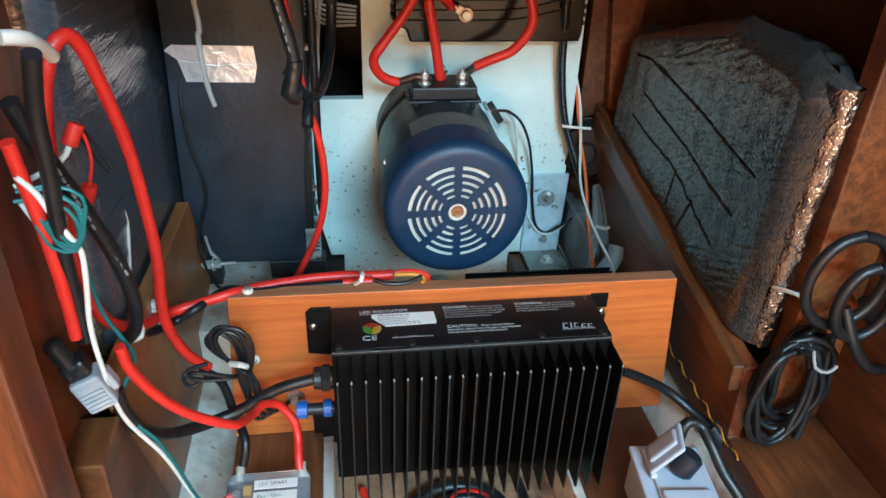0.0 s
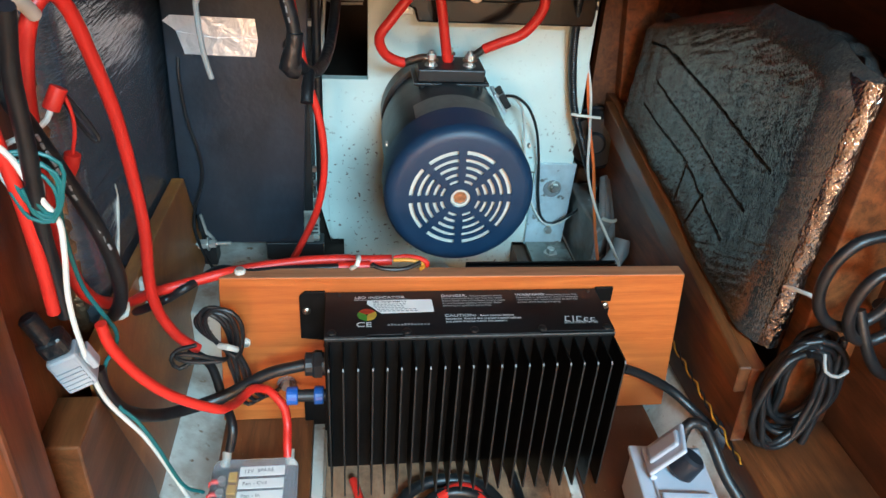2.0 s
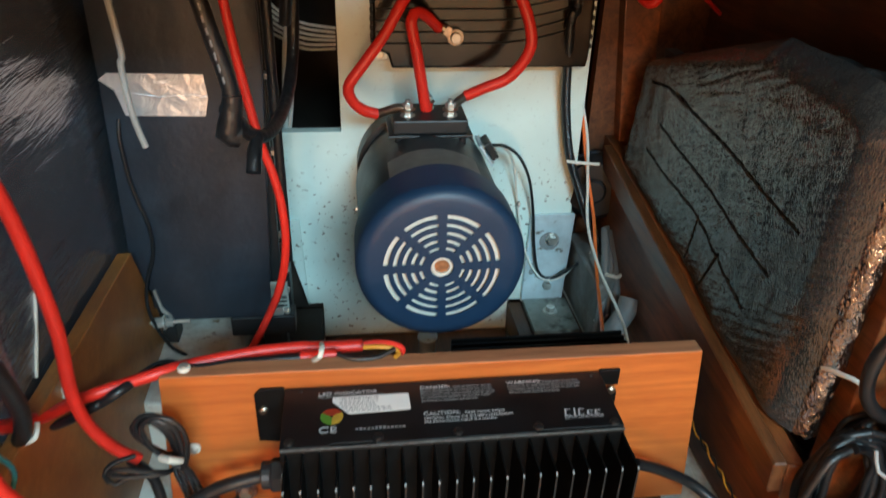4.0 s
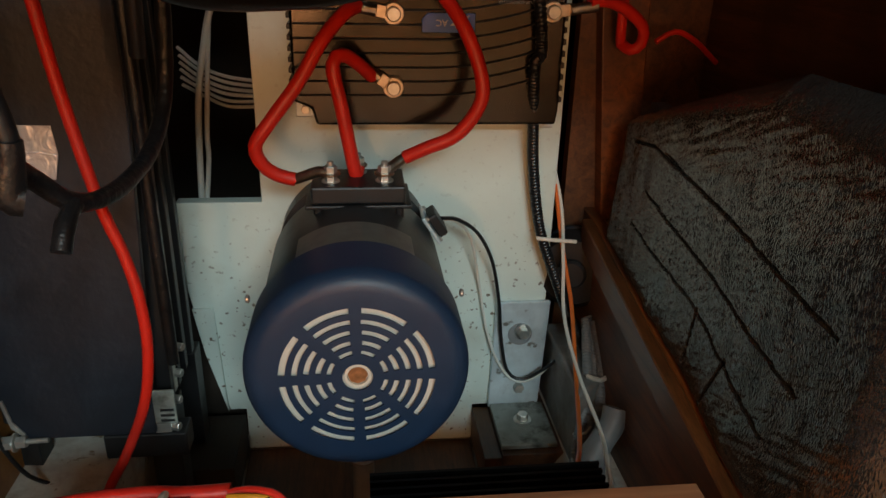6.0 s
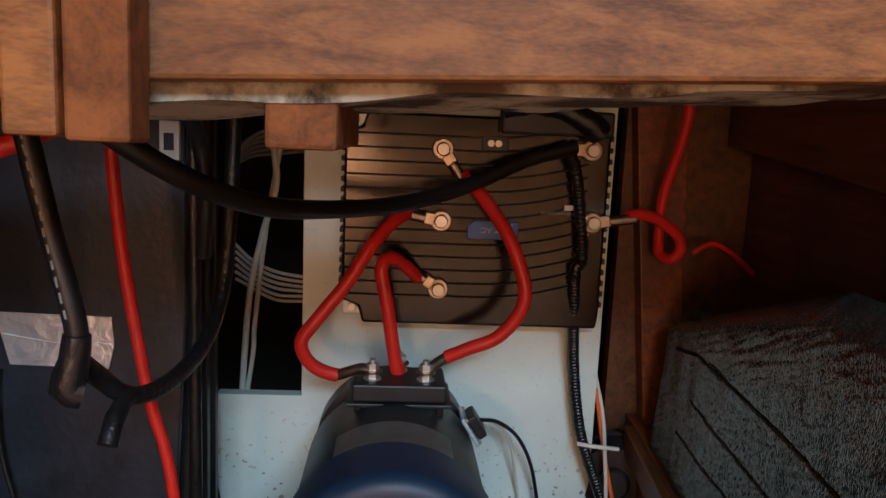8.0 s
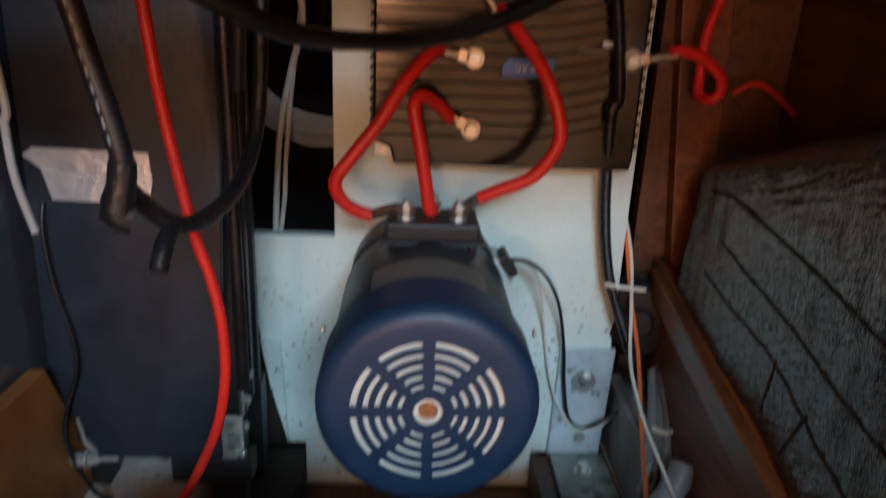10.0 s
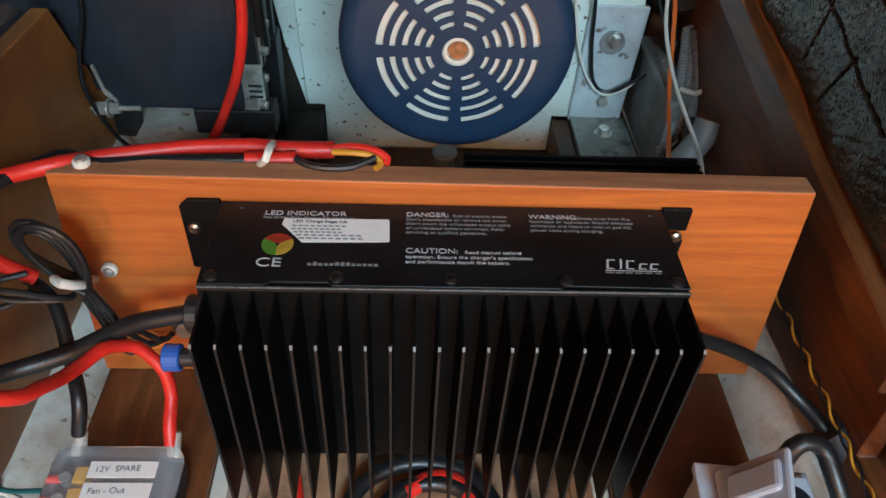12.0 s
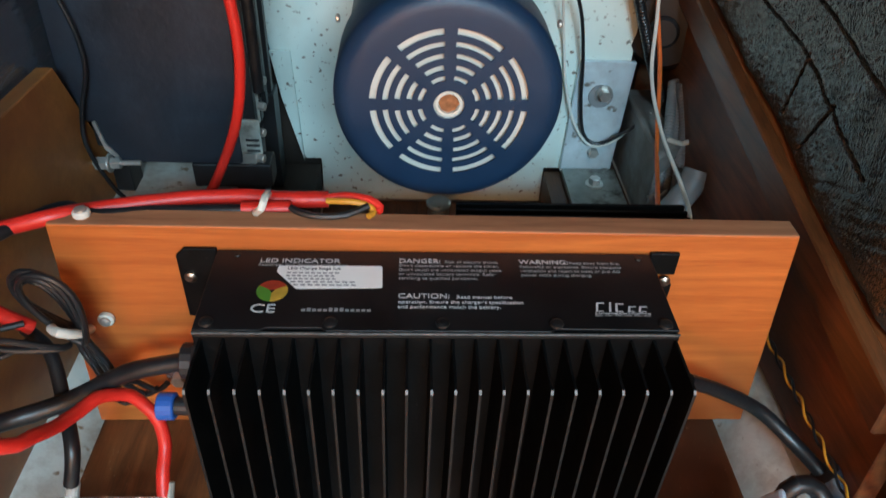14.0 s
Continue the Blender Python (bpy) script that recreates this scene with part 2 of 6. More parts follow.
M_RIB = soiled(material("grey_dirty_gelcoat", (0.24, 0.24, 0.23), 0.6, vary=0.3, scale=25, bump=0.2), (0.10, 0.055, 0.03), 14, 0.42, 0.7, 0.8)
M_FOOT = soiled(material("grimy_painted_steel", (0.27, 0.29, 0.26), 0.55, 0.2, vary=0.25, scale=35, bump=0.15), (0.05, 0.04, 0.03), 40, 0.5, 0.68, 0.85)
M_TINLUG = material("tinned_copper_lug", (0.42, 0.34, 0.27), 0.36, 1.0, vary=0.2, scale=120, bump=0.15)
M_COPPER = material("shaft_copper", (0.45, 0.20, 0.09), 0.5, 0.6, vary=0.3, scale=200, bump=0.3)
M_RED = material("red_cable_jacket", (0.62, 0.022, 0.012), 0.42, vary=0.08, scale=50, bump=0.12, bump_scale=250)
M_BLKCABLE = material("black_cable_jacket", (0.010, 0.010, 0.011), 0.40, vary=0.25, scale=60, bump=0.12, bump_scale=250)
M_TAPE = material("black_electrical_tape", (0.010, 0.010, 0.011), 0.33, vary=0.3, scale=60, bump=0.6, bump_scale=160)
M_WHITEW = material("white_wire_jacket", (0.70, 0.67, 0.60), 0.45, vary=0.06, scale=50, bump=0.05)
M_GREYW = material("grey_wire_jacket", (0.22, 0.22, 0.22), 0.5, vary=0.1, scale=50, bump=0.05)
M_TEAL = material("teal_wire_jacket", (0.012, 0.13, 0.13), 0.45, vary=0.1, scale=50, bump=0)
M_ORANGE = material("orange_wire_jacket", (0.75, 0.14, 0.02), 0.45, vary=0.08, scale=50, bump=0)
M_YELLOW = material("yellow_wire_jacket", (0.58, 0.26, 0.022), 0.45, vary=0.08, scale=50, bump=0)
M_BLUEPL = material("blue_plastic", (0.02, 0.10, 0.38), 0.4, vary=0.08, scale=50, bump=0)
M_NYLON = material("white_nylon", (0.66, 0.63, 0.55), 0.45, vary=0.06, scale=50, bump=0.05)
M_GREYPL = material("light_grey_plastic", (0.47, 0.52, 0.60), 0.45, vary=0.05, scale=30, bump=0.05)
M_SBGREY = material("grey_connector_plastic", (0.36, 0.36, 0.37), 0.5, vary=0.15, scale=40, bump=0.05)
M_RUBBER = soiled(material("matte_black_rubber_sheet", (0.014, 0.0175, 0.025), 0.46, spec=0.42, vary=0.35, scale=9, bump=0.25, bump_scale=120), (0.034, 0.042, 0.056), 13, 0.48, 0.75, 0.7)
M_FOILTAPE = foil("crumpled_foil_tape", (0.72, 0.73, 0.75), 0.36, 0.7, 38, 0.55, fine=60)
M_CLEARTIE = material("translucent_nylon", (0.30, 0.31, 0.30), 0.4, vary=0.06, scale=50, bump=0.05)
M_COPFOIL = foil("shiny_foil_edge", (0.38, 0.37, 0.38), 0.15, 1.0, 110, 0.9, (1, 1, 0.7), 300, 0.0026)
M_INSUL = foil("black_creased_barrier", (0.165, 0.165, 0.160), 0.11, 0.8, 42, 0.6, (1, 2.2, 0.8), 230, 0.0011, radians(-25), 0.75)
M_FILM = foil("black_metallised_film", (0.29, 0.325, 0.38), 0.16, 0.75, 30, 0.5, (1, 0.55, 6.0), 45, 0.0022, radians(7))
M_GREYLBL = material("grey_nameplate", (0.30, 0.26, 0.22), 0.5, 0.0, vary=0.15, scale=60, bump=0.05)
# near-black base colour carries the shade of the compartment's recesses
M_DARK = material("near_black_shade_tone", (0.03, 0.018, 0.012), 0.8, vary=0.4, scale=10, bump=0.3)
M_CABIN = wood("cabin_teak", (0.38, 0.15, 0.050), (0.58, 0.26, 0.10), (2, 2, 12), 4.0, 0.5)
M_CEIL = material("cabin_white_headliner", (0.75, 0.74, 0.70), 0.6, vary=0.04, scale=10, bump=0.05)
M_GOLDWRAP = foil("brown_wrinkled_wrap", (0.42, 0.26, 0.15), 0.28, 0.7, 60, 1.0, fine=150)


def clear_plastic():
    m = bpy.data.materials.new("clear_cover_plastic")
    m.use_nodes = True
    b = m.node_tree.nodes["Principled BSDF"]
    b.inputs["Base Color"].default_value = (0.78, 0.76, 0.78, 1)
    b.inputs["Transmission Weight"].default_value = 0.85
    b.inputs["Roughness"].default_value = 0.22
    b.inputs["IOR"].default_value = 1.2
    return m


M_CLEAR = clear_plastic()

# ---- mesh helpers ----


def mesh_of(name, bm, mat, smooth=False):
    me = bpy.data.meshes.new(name)
    bm.normal_update()
    for f in bm.faces:
        f.smooth = smooth
    if smooth:
        for e in bm.edges:
            if len(e.link_faces) == 2 and e.calc_face_angle(0) > 0.7:
                e.smooth = False
    bm.to_mesh(me)
    bm.free()
    for x in (mat if isinstance(mat, (list, tuple)) else [mat]):
        me.materials.append(x)
    return me


def part(name, bm, mat, parent=None, label="", smooth=False):
    ob = new(name, mesh_of(name, bm, mat, smooth))
    if parent is not None:
        ob.parent = parent
    if label:
        tagged(ob, label)
    return ob


def thing(name, label, category, at=(0, 0, 0), group="", kind=""):
    ob = new(name)
    ob.empty_display_size = 0.02
    ob.location = at
    return tagged(ob, label, category, group, kind)


def own(ob, label, category, group="", kind=""):
    return tagged(ob, label, category, group, kind)


def block(x0, x1, y0, y1, z0, z1, bevel=0.0, segs=2, bm=None):
    bm = bm or bmesh.new()
    vs = [bm.verts.new((x, y, z)) for x in (x0, x1) for y in (y0, y1) for z in (z0, z1)]
    fs = [bm.faces.new([vs[i] for i in f]) for f in ((0, 1, 3, 2), (4, 6, 7, 5), (0, 4, 5, 1), (2, 3, 7, 6), (0, 2, 6, 4), (1, 5, 7, 3))]
    if bevel:
        es = list({e for f in fs for e in f.edges})
        bmesh.ops.bevel(bm, geom=es, offset=bevel, segments=segs, affect="EDGES", profile=0.5)
    return bm


def moved(bm, m):
    bmesh.ops.transform(bm, matrix=m, verts=bm.verts)
    return bm


def prism(outline, axis, a, b, bevel=0.0, segs=2):
    """A flat outline drawn out along an axis from a to b."""
    bm = bmesh.new()

    def put(p, d):
        return {"x": (d, p[0], p[1]), "y": (p[0], d, p[1]), "z": (p[0], p[1], d)}[axis]
    lo = [bm.verts.new(put(p, a)) for p in outline]
    hi = [bm.verts.new(put(p, b)) for p in outline]
    n = len(outline)
    bm.faces.new(lo)
    bm.faces.new(hi[::-1])
    for i in range(n):
        bm.faces.new((lo[i], hi[i], hi[(i + 1) % n], lo[(i + 1) % n]))
    bmesh.ops.recalc_face_normals(bm, faces=bm.faces)
    if bevel:
        bmesh.ops.bevel(bm, geom=list(bm.edges), offset=bevel, segments=segs, affect="EDGES", profile=0.5)
    return bm


def lathe(profile, n=48, bm=None, close=True):
    """Profile of (radius, height) turned round z."""
    bm = bm or bmesh.new()
    rings = []
    for r, h in profile:
        if r < 1e-6:
            rings.append([bm.verts.new((0, 0, h))] * n)
        else:
            rings.append([bm.verts.new((r * math.cos(2 * math.pi * i / n), r * math.sin(2 * math.pi * i / n), h)) for i in range(n)])
    for a, b in zip(rings, rings[1:]):
        for i in range(n):
            j = (i + 1) % n
            vs = []
            for v in (a[i], a[j], b[j], b[i]):
                if v not in vs:
                    vs.append(v)
            if len(vs) > 2:
                bm.faces.new(vs)
    bmesh.ops.recalc_face_normals(bm, faces=bm.faces)
    return bm


def rod(r, h0, h1, n=20, bevel=0.0):
    b = min(bevel, r * 0.9)
    return lathe([(0, h0), (r - b, h0), (r, h0 + b), (r, h1 - b), (r - b, h1), (0, h1)] if b else [(0, h0), (r, h0), (r, h1), (0, h1)], n)


def hexnut(r, h0, h1):
    return lathe([(0, h0), (r, h0), (r, h1 - 0.15 * r), (r * 0.9, h1), (0, h1)], 6)


def spline(pts, step=0.006):
    p = [Vector(q) for q in pts]
    p = [p[0] * 2 - p[1]] + p + [p[-1] * 2 - p[-2]]
    out = []
    for i in range(1, len(p) - 2):
        n = max(2, int((p[i + 1] - p[i]).length / step))
        for k in range(n):
            t = k / n
            a, b, c, d = p[i - 1], p[i], p[i + 1], p[i + 2]
            out.append(0.5 * ((2 * b) + (c - a) * t + (2 * a - 5 * b + 4 * c - d) * t * t + (3 * b - a - 3 * c + d) * t ** 3))
    out.append(p[-2])
    return out


def tube(pts, r, n=12, step=0.006, bm=None, smooth=True, wobble=0.0, ridge=0.0):
    bm = bm or bmesh.new()
    line = spline(pts, step) if smooth else [Vector(q) for q in pts]
    up, rings = None, []
    for i, c in enumerate(line):
        t = (line[min(i + 1, len(line) - 1)] - line[max(i - 1, 0)]).normalized()
        if up is None:
            up = t.orthogonal().normalized()
        up = (up - t * up.dot(t)).normalized()
        side = t.cross(up)
        rr = r * (1 + wobble * noise.noise(c * 60) - (ridge if i % 3 == 0 else 0.0))
        rings.append([bm.verts.new(c + rr * (math.cos(2 * math.pi * k / n) * up + math.sin(2 * math.pi * k / n) * side)) for k in range(n)])
    for a, b in zip(rings, rings[1:]):
        for k in range(n):
            bm.faces.new((a[k], a[(k + 1) % n], b[(k + 1) % n], b[k]))
    bm.faces.new(rings[0][::-1])
    bm.faces.new(rings[-1])
    return bm


def cable(name, pts, r, mat, label, category="cable", parent=None, wobble=0.04, group="", step=0.006, ridge=0.0):
    ob = part(name, tube(pts, r, 12 if r > 0.003 else 8, step, wobble=wobble, ridge=ridge), mat, parent, "", True)
    if parent is None:
        own(ob, label, category, group)
    elif label:
        tagged(ob, label)
    return ob


def lettering(name, text, size, m, mat, parent, bold=0.0, width=1.0):
    cu = bpy.data.curves.new(name, "FONT")
    cu.body, cu.size, cu.extrude, cu.offset = text, size, 0.00015, bold
    tmp = bpy.data.objects.new(name, cu)
    scene.collection.objects.link(tmp)
    me = bpy.data.meshes.new_from_object(tmp.evaluated_get(bpy.context.evaluated_depsgraph_get()))
    bpy.data.objects.remove(tmp)
    me.materials.clear()
    me.materials.append(mat)
    me.transform(m @ Matrix.Diagonal((width, 1, 1, 1)))
    ob = new(name, me)
    ob.parent = parent
    return ob


def facing(axis_from, axis_to):
    return Vector(axis_from).rotation_difference(Vector(axis_to)).to_matrix().to_4x4()


TO_FRONT = facing((0, 0, 1), (0, -1, 0))      # z of a turned part points at the camera's side

# ---- setting ----
# hull floor: one moulded sheet, rising towards both sides


def hull_floor():
    bm = bmesh.new()
    xs = np.linspace(-0.47, 0.47, 48)
    ys = np.linspace(-0.34, 0.80, 40)

    def height(x, y):
        rise = max(0.0, abs(x - 0.0) - 0.20)
        z = -0.042 + 0.55 * rise ** 1.15 + (1.0 * max(0.0, x - 0.262) if x > 0 else 0.0)
        z = min(z, 0.060)
        if 0.235 < x < 0.31:
            z += 0.040 * math.sin((x - 0.235) / 0.075 * math.pi) ** 0.7
        return z + 0.0015 * noise.noise(Vector((x * 12, y * 12, 0)))
    grid = [[bm.verts.new((x, y, height(x, y))) for y in ys] for x in xs]
    for i in range(len(xs) - 1):
        for j in range(len(ys) - 1):
            bm.faces.new((grid[i][j], grid[i + 1][j], grid[i + 1][j + 1], grid[i][j + 1]))
    low = [[bm.verts.new((v.co.x, v.co.y, -0.075)) for v in row] for row in (grid[0], grid[-1])]
    for row, lo in ((grid[0], low[0]), (grid[-1], low[1])):
        for j in range(len(ys) - 1):
            bm.faces.new((row[j], row[j + 1], lo[j + 1], lo[j]))
    bm.faces.new((low[0][0], low[0][-1], low[1][-1], low[1][0]))
    for j in (0, -1):
        bm.faces.new([low[0][j]] + [r[j] for r in grid] + [low[1][j]])
    bmesh.ops.recalc_face_normals(bm, faces=bm.faces)
    return own(part("floor", bm, M_HULL, smooth=True), "white painted hull floor with brown stains and grit", "floor", kind="structure")


hull_floor()

# back wall and deck underside: deep shade is put into the colour
own(part("wall_back", block(-0.50, 0.50, 0.80, 0.82, -0.075, 0.75), M_DARK), "back of the compartment, its shade put into a near-black colour", "wall", kind="structure")
own(part("wall_port", block(-0.49, -0.47, -0.34, 0.80, -0.075, 0.75), M_DARKWOOD), "dark varnished wooden side of the compartment", "wall", kind="structure")
own(part("wall_starboard", block(0.43, 0.45, -0.34, 0.80, -0.075, 0.75), M_DARKWOOD), "dark varnished wooden side of the compartment", "wall", kind="structure")
own(part("ceiling", block(-0.50, 0.50, -0.10, 0.82, 0.75, 0.77), M_DARK), "underside of the deck above the motor, shade put into its colour", "ceiling", kind="structure")

# partition that carries the motor and the controller
PANEL_Y = 0.432
own(part("bulkhead_panel", prism([(-0.13, -0.034), (0.164, -0.034), (0.164, 0.02), (0.252, 0.02), (0.252, 0.68), (-0.093, 0.68), (-0.091, 0.311), (-0.187, 0.311), (-0.185, 0.20), (-0.172, 0.12), (-0.150, 0.029), (-0.13, 0.029)], "y", PANEL_Y, PANEL_Y + 0.018, 0.0008, 1), M_PANEL),
    "white painted plywood bulkhead with rust specks, stepped cutout", "bulkhead", kind="structure")
own(part("bulkhead_frame", block(0.275, 0.43, 0.47, 0.49, -0.03, 0.75, 0.001), M_DARKWOOD), "reddish brown wooden frame behind the blower", "bulkhead", kind="structure")
own(part("frame_post", prism([(0.318, 0.265), (0.360, 0.265), (0.335, 0.749), (0.268, 0.749)], "y", 0.446, 0.4695, 0.002, 2), M_SIDE), "reddish brown wooden frame post beside the controller", "post", kind="structure")
own(part("stringer", prism([(-0.055, 0.555), (0.465, 0.617), (0.465, 0.668), (-0.055, 0.660)], "x", 0.395, 0.4295, 0.003, 2), M_DARKWOOD), "dark brown stringer along the hull side", "stringer", kind="structure")
own(part("batten", block(-0.035, 0.117, 0.405, 0.4315, 0.645, 0.672, 0.0015), M_BOARDEDGE), "bare brown batten fixed above the controller", "batten", kind="structure")
own(part("dark_backing", block(-0.47, -0.25, 0.50, 0.52, 0.0, 0.75, 0.001), M_DARK), "backing behind the battery box, shade put into its near-black colour", "bulkhead", kind="structure")

# added board: hides the pale floor behind the cutout, stands in for shade
own(part("dark_backing", block(-0.249, -0.10, 0.472, 0.484, -0.05, 0.285, 0.001), M_DARK), "added near-black board standing in for shade behind the bulkhead", "bulkhead", kind="structure")

# bearers under the charger board
for x0, x1 in ((-0.268, -0.165), (0.135, 0.250)):
    own(part("bearer", block(x0, x1, -0.30, 0.028, -0.045, 0.037, 0.0015), M_BROWN), "brown plywood bearer with dust, on the hull floor", "bearer", "bearers", "structure")
own(part("trim", block(-0.1645, -0.152, -0.30, 0.028, -0.045, 0.030, 0.001), M_HULL), "white painted inner face of the bearer", "trim", kind="structure")
own(part("trim", block(0.122, 0.1345, -0.30, 0.028, -0.045, 0.030, 0.001), M_HULL), "white painted inner face of the bearer", "trim", kind="structure")

own(part("floor_board", block(-0.1515, 0.1215, -0.30, 0.028, -0.041, -0.0375, 0.0008), M_SOLE), "bare stained plywood on the hull under the charger", "floor board", kind="structure")

# starboard side: lower board, rail and insulation
own(part("side_board", prism([(-0.34, 0.055), (0.05, 0.055), (0.47, 0.045), (0.47, 0.285), (0.43, 0.283), (-0.104, 0.185), (-0.110, 0.087), (-0.34, 0.087)], "x", 0.302, 0.318, 0.001, 1), M_SIDE), "dark brown plywood side board along the hull", "side board", kind="structure")
own(part("rail", prism([(-0.106, 0.155), (0.425, 0.250), (0.432, 0.284), (-0.104, 0.188)], "x", 0.288, 0.3015, 0.0015, 1), M_RAIL), "brown varnished wooden rail screwed to the side board", "rail", kind="structure")
own(part("shelf", prism([(-0.054, 0.184), (0.43, 0.272), (0.43, 0.284), (-0.054, 0.196)], "x", 0.3185, 0.43, 0.001, 1), M_DARKWOOD), "narrow dark wooden shelf under the insulation", "shelf", kind="structure")
own(part("locker_shelf", block(0.3185, 0.4295, -0.34, -0.0855, 0.073, 0.085, 0.001), M_SIDE), "dark stained wooden shelf behind the side board", "shelf", kind="structure")
# port side board with a pointed upper end
own(part("side_board", prism([(-0.15, 0.02), (0.126, -0.015), (0.235, 0.0), (0.29, 0.10), (0.217, 0.25), (-0.15, 0.268)], "x", -0.345, -0.330, 0.001, 1), M_PLANK), "golden plywood board standing along the hull side", "side board", kind="structure")


def lumpy_slab(x0, x1, y0, y1, z0, z1):
    bm = bmesh.new()
    nx, ny = 90, 14
    lo = [[bm.verts.new((x0 + (x1 - x0) * i / nx, y0 + (y1 - y0) * j / ny, z0 + 0.004 * noise.noise(Vector((i * 0.17, j * 0.35, 2.0))) + 0.006 * max(0, noise.noise(Vector((i * 0.07, j * 0.1, 7.0)))))) for j in range(ny + 1)] for i in range(nx + 1)]
    hi = [[bm.verts.new((x, y, z1)) for y in (y0, y1)] for x in (x0, x1)]
    for i in range(nx):
        for j in range(ny):
            bm.faces.new((lo[i][j], lo[i][j + 1], lo[i + 1][j + 1], lo[i + 1][j]))
    bm.faces.new((hi[0][0], hi[0][1], hi[1][1], hi[1][0]))
    bm.faces.new([r[0] for r in lo] + [hi[1][0], hi[0][0]])
    bm.faces.new([r[-1] for r in lo] + [hi[1][1], hi[0][1]])
    bm.faces.new(lo[0] + [hi[0][1], hi[0][0]])
    bm.faces.new(lo[-1] + [hi[1][1], hi[1][0]])
    bmesh.ops.recalc_face_normals(bm, faces=bm.faces)
    return bm


# front opening: posts, ledge and beams
own(part("door_jamb", block(-0.42, -0.338, -0.30, -0.255, -0.07, 0.95, 0.003), M_POST), "varnished mahogany post with worn edges", "post", kind="structure")
own(part("door_jamb", block(-0.469, -0.360, -0.2545, -0.105, -0.07, 0.749, 0.002), M_POST), "dark varnished post behind the front post", "post", kind="structure")
own(part("door_jamb", block(0.43, 0.50, -0.30, -0.255, -0.07, 0.95, 0.003), M_POST), "varnished mahogany post with worn edges", "post", kind="structure")
own(part("ledge", moved(block(-0.45, 0.415, -0.13, -0.118, 0.0, 0.040, 0.002), pose(0.0, 0, 0.6276, 0, -2.6, 0)), M_LEDGE), "worn orange oak edge of the deck opening", "ledge", kind="structure")
own(part("deck_underside", moved(lumpy_slab(-0.45, 0.415, -0.1175, 0.02, 0.0, 0.030), pose(0.0, 0, 0.622, 0, -4.0, 0)), M_DIRTY), "dirty glue-smeared plywood under the deck edge", "deck", kind="structure")
own(part("deck_beam", block(-0.0935, -0.0735, -0.150, -0.1305, 0.6035, 0.660, 0.0015), M_BEAM), "sawn orange wooden beam end under the deck", "beam", "deck beams", "structure")
own(part("deck_beam", block(-0.1105, -0.0940, -0.153, -0.1305, 0.6045, 0.690, 0.0015), M_LEDGE), "pale planed upright at the deck edge", "beam", "deck beams", "structure")
own(part("ledge", block(-0.45, -0.1110, -0.150, -0.1320, 0.6175, 0.690, 0.002), M_LEDGE), "worn orange oak edge board", "ledge", kind="structure")
own(part("deck_beam", block(-0.039, -0.013, -0.1165, 0.03, 0.603, 0.640, 0.002), M_BEAM), "sawn orange wooden beam end under the deck", "beam", "deck beams", "structure")
own(part("frame_post", block(0.360, 0.4295, -0.085, -0.058, -0.02, 0.75, 0.002), M_SIDE), "brown wooden frame post beside the insulation", "post", kind="structure")
own(part("bilge_board", block(-0.1300, 0.1630, 0.12, 0.4315, -0.042, -0.0355, 0.001), M_DARKWOOD), "dark brown board in the bilge under the motor", "board", kind="structure")

# ---- cabin round the camera ----
own(part("cabin_floor", block(-1.3, 1.3, -4.4, -0.345, -0.10, -0.075), M_CABIN), "teak cabin sole", "floor", kind="structure")
own(part("wall_cabin_starboard", block(1.30, 1.32, -4.4, -0.345, -0.075, 2.0), M_CABIN), "teak cabin side", "wall", kind="structure")
for x0, x1, z0, z1 in ((-1.3, -0.81, -0.075, 2.0), (-0.29, 1.3, -0.075, 2.0), (-0.81, -0.29, -0.075, 0.16), (-0.81, -0.29, 1.08, 2.0)):
    own(part("wall_cabin_aft", block(x0, x1, -4.42, -4.40, z0, z1), M_CABIN), "teak cabin bulkhead with the companionway opening", "wall", kind="structure")
own(part("wall_cabin_port", block(-1.32, -1.30, -4.4, -0.345, -0.075, 2.0), M_CABIN), "teak cabin side", "wall", kind="structure")
for x0, x1, z0, z1 in ((-1.3, -0.47, -0.075, 2.0), (0.50, 1.3, -0.075, 2.0), (-0.47, 0.50, 0.95, 2.0)):
    own(part("wall_cabin_fore", block(x0, x1, -0.34, -0.30, z0, z1), M_CABIN), "teak bulkhead round the motor compartment", "wall", kind="structure")
for x0, x1, y0, y1 in ((-1.3, -0.17, -4.4, -0.3), (1.07, 1.3, -4.4, -0.3), (-0.17, 1.07, -4.4, -3.92), (-0.17, 1.07, -2.58, -0.3)):
    own(part("ceiling_cabin", block(x0, x1, y0, y1, 2.0, 2.03), M_CEIL), "white cabin headliner with an open skylight", "ceiling", kind="structure")
own(part("deck_riser", block(-0.47, 0.43, -0.30, -0.28, 0.80, 0.95), M_LEDGE), "wooden riser over the compartment opening", "trim", kind="structure")

# ---- electric motor ----
MX, MZ = 0.015, 0.264


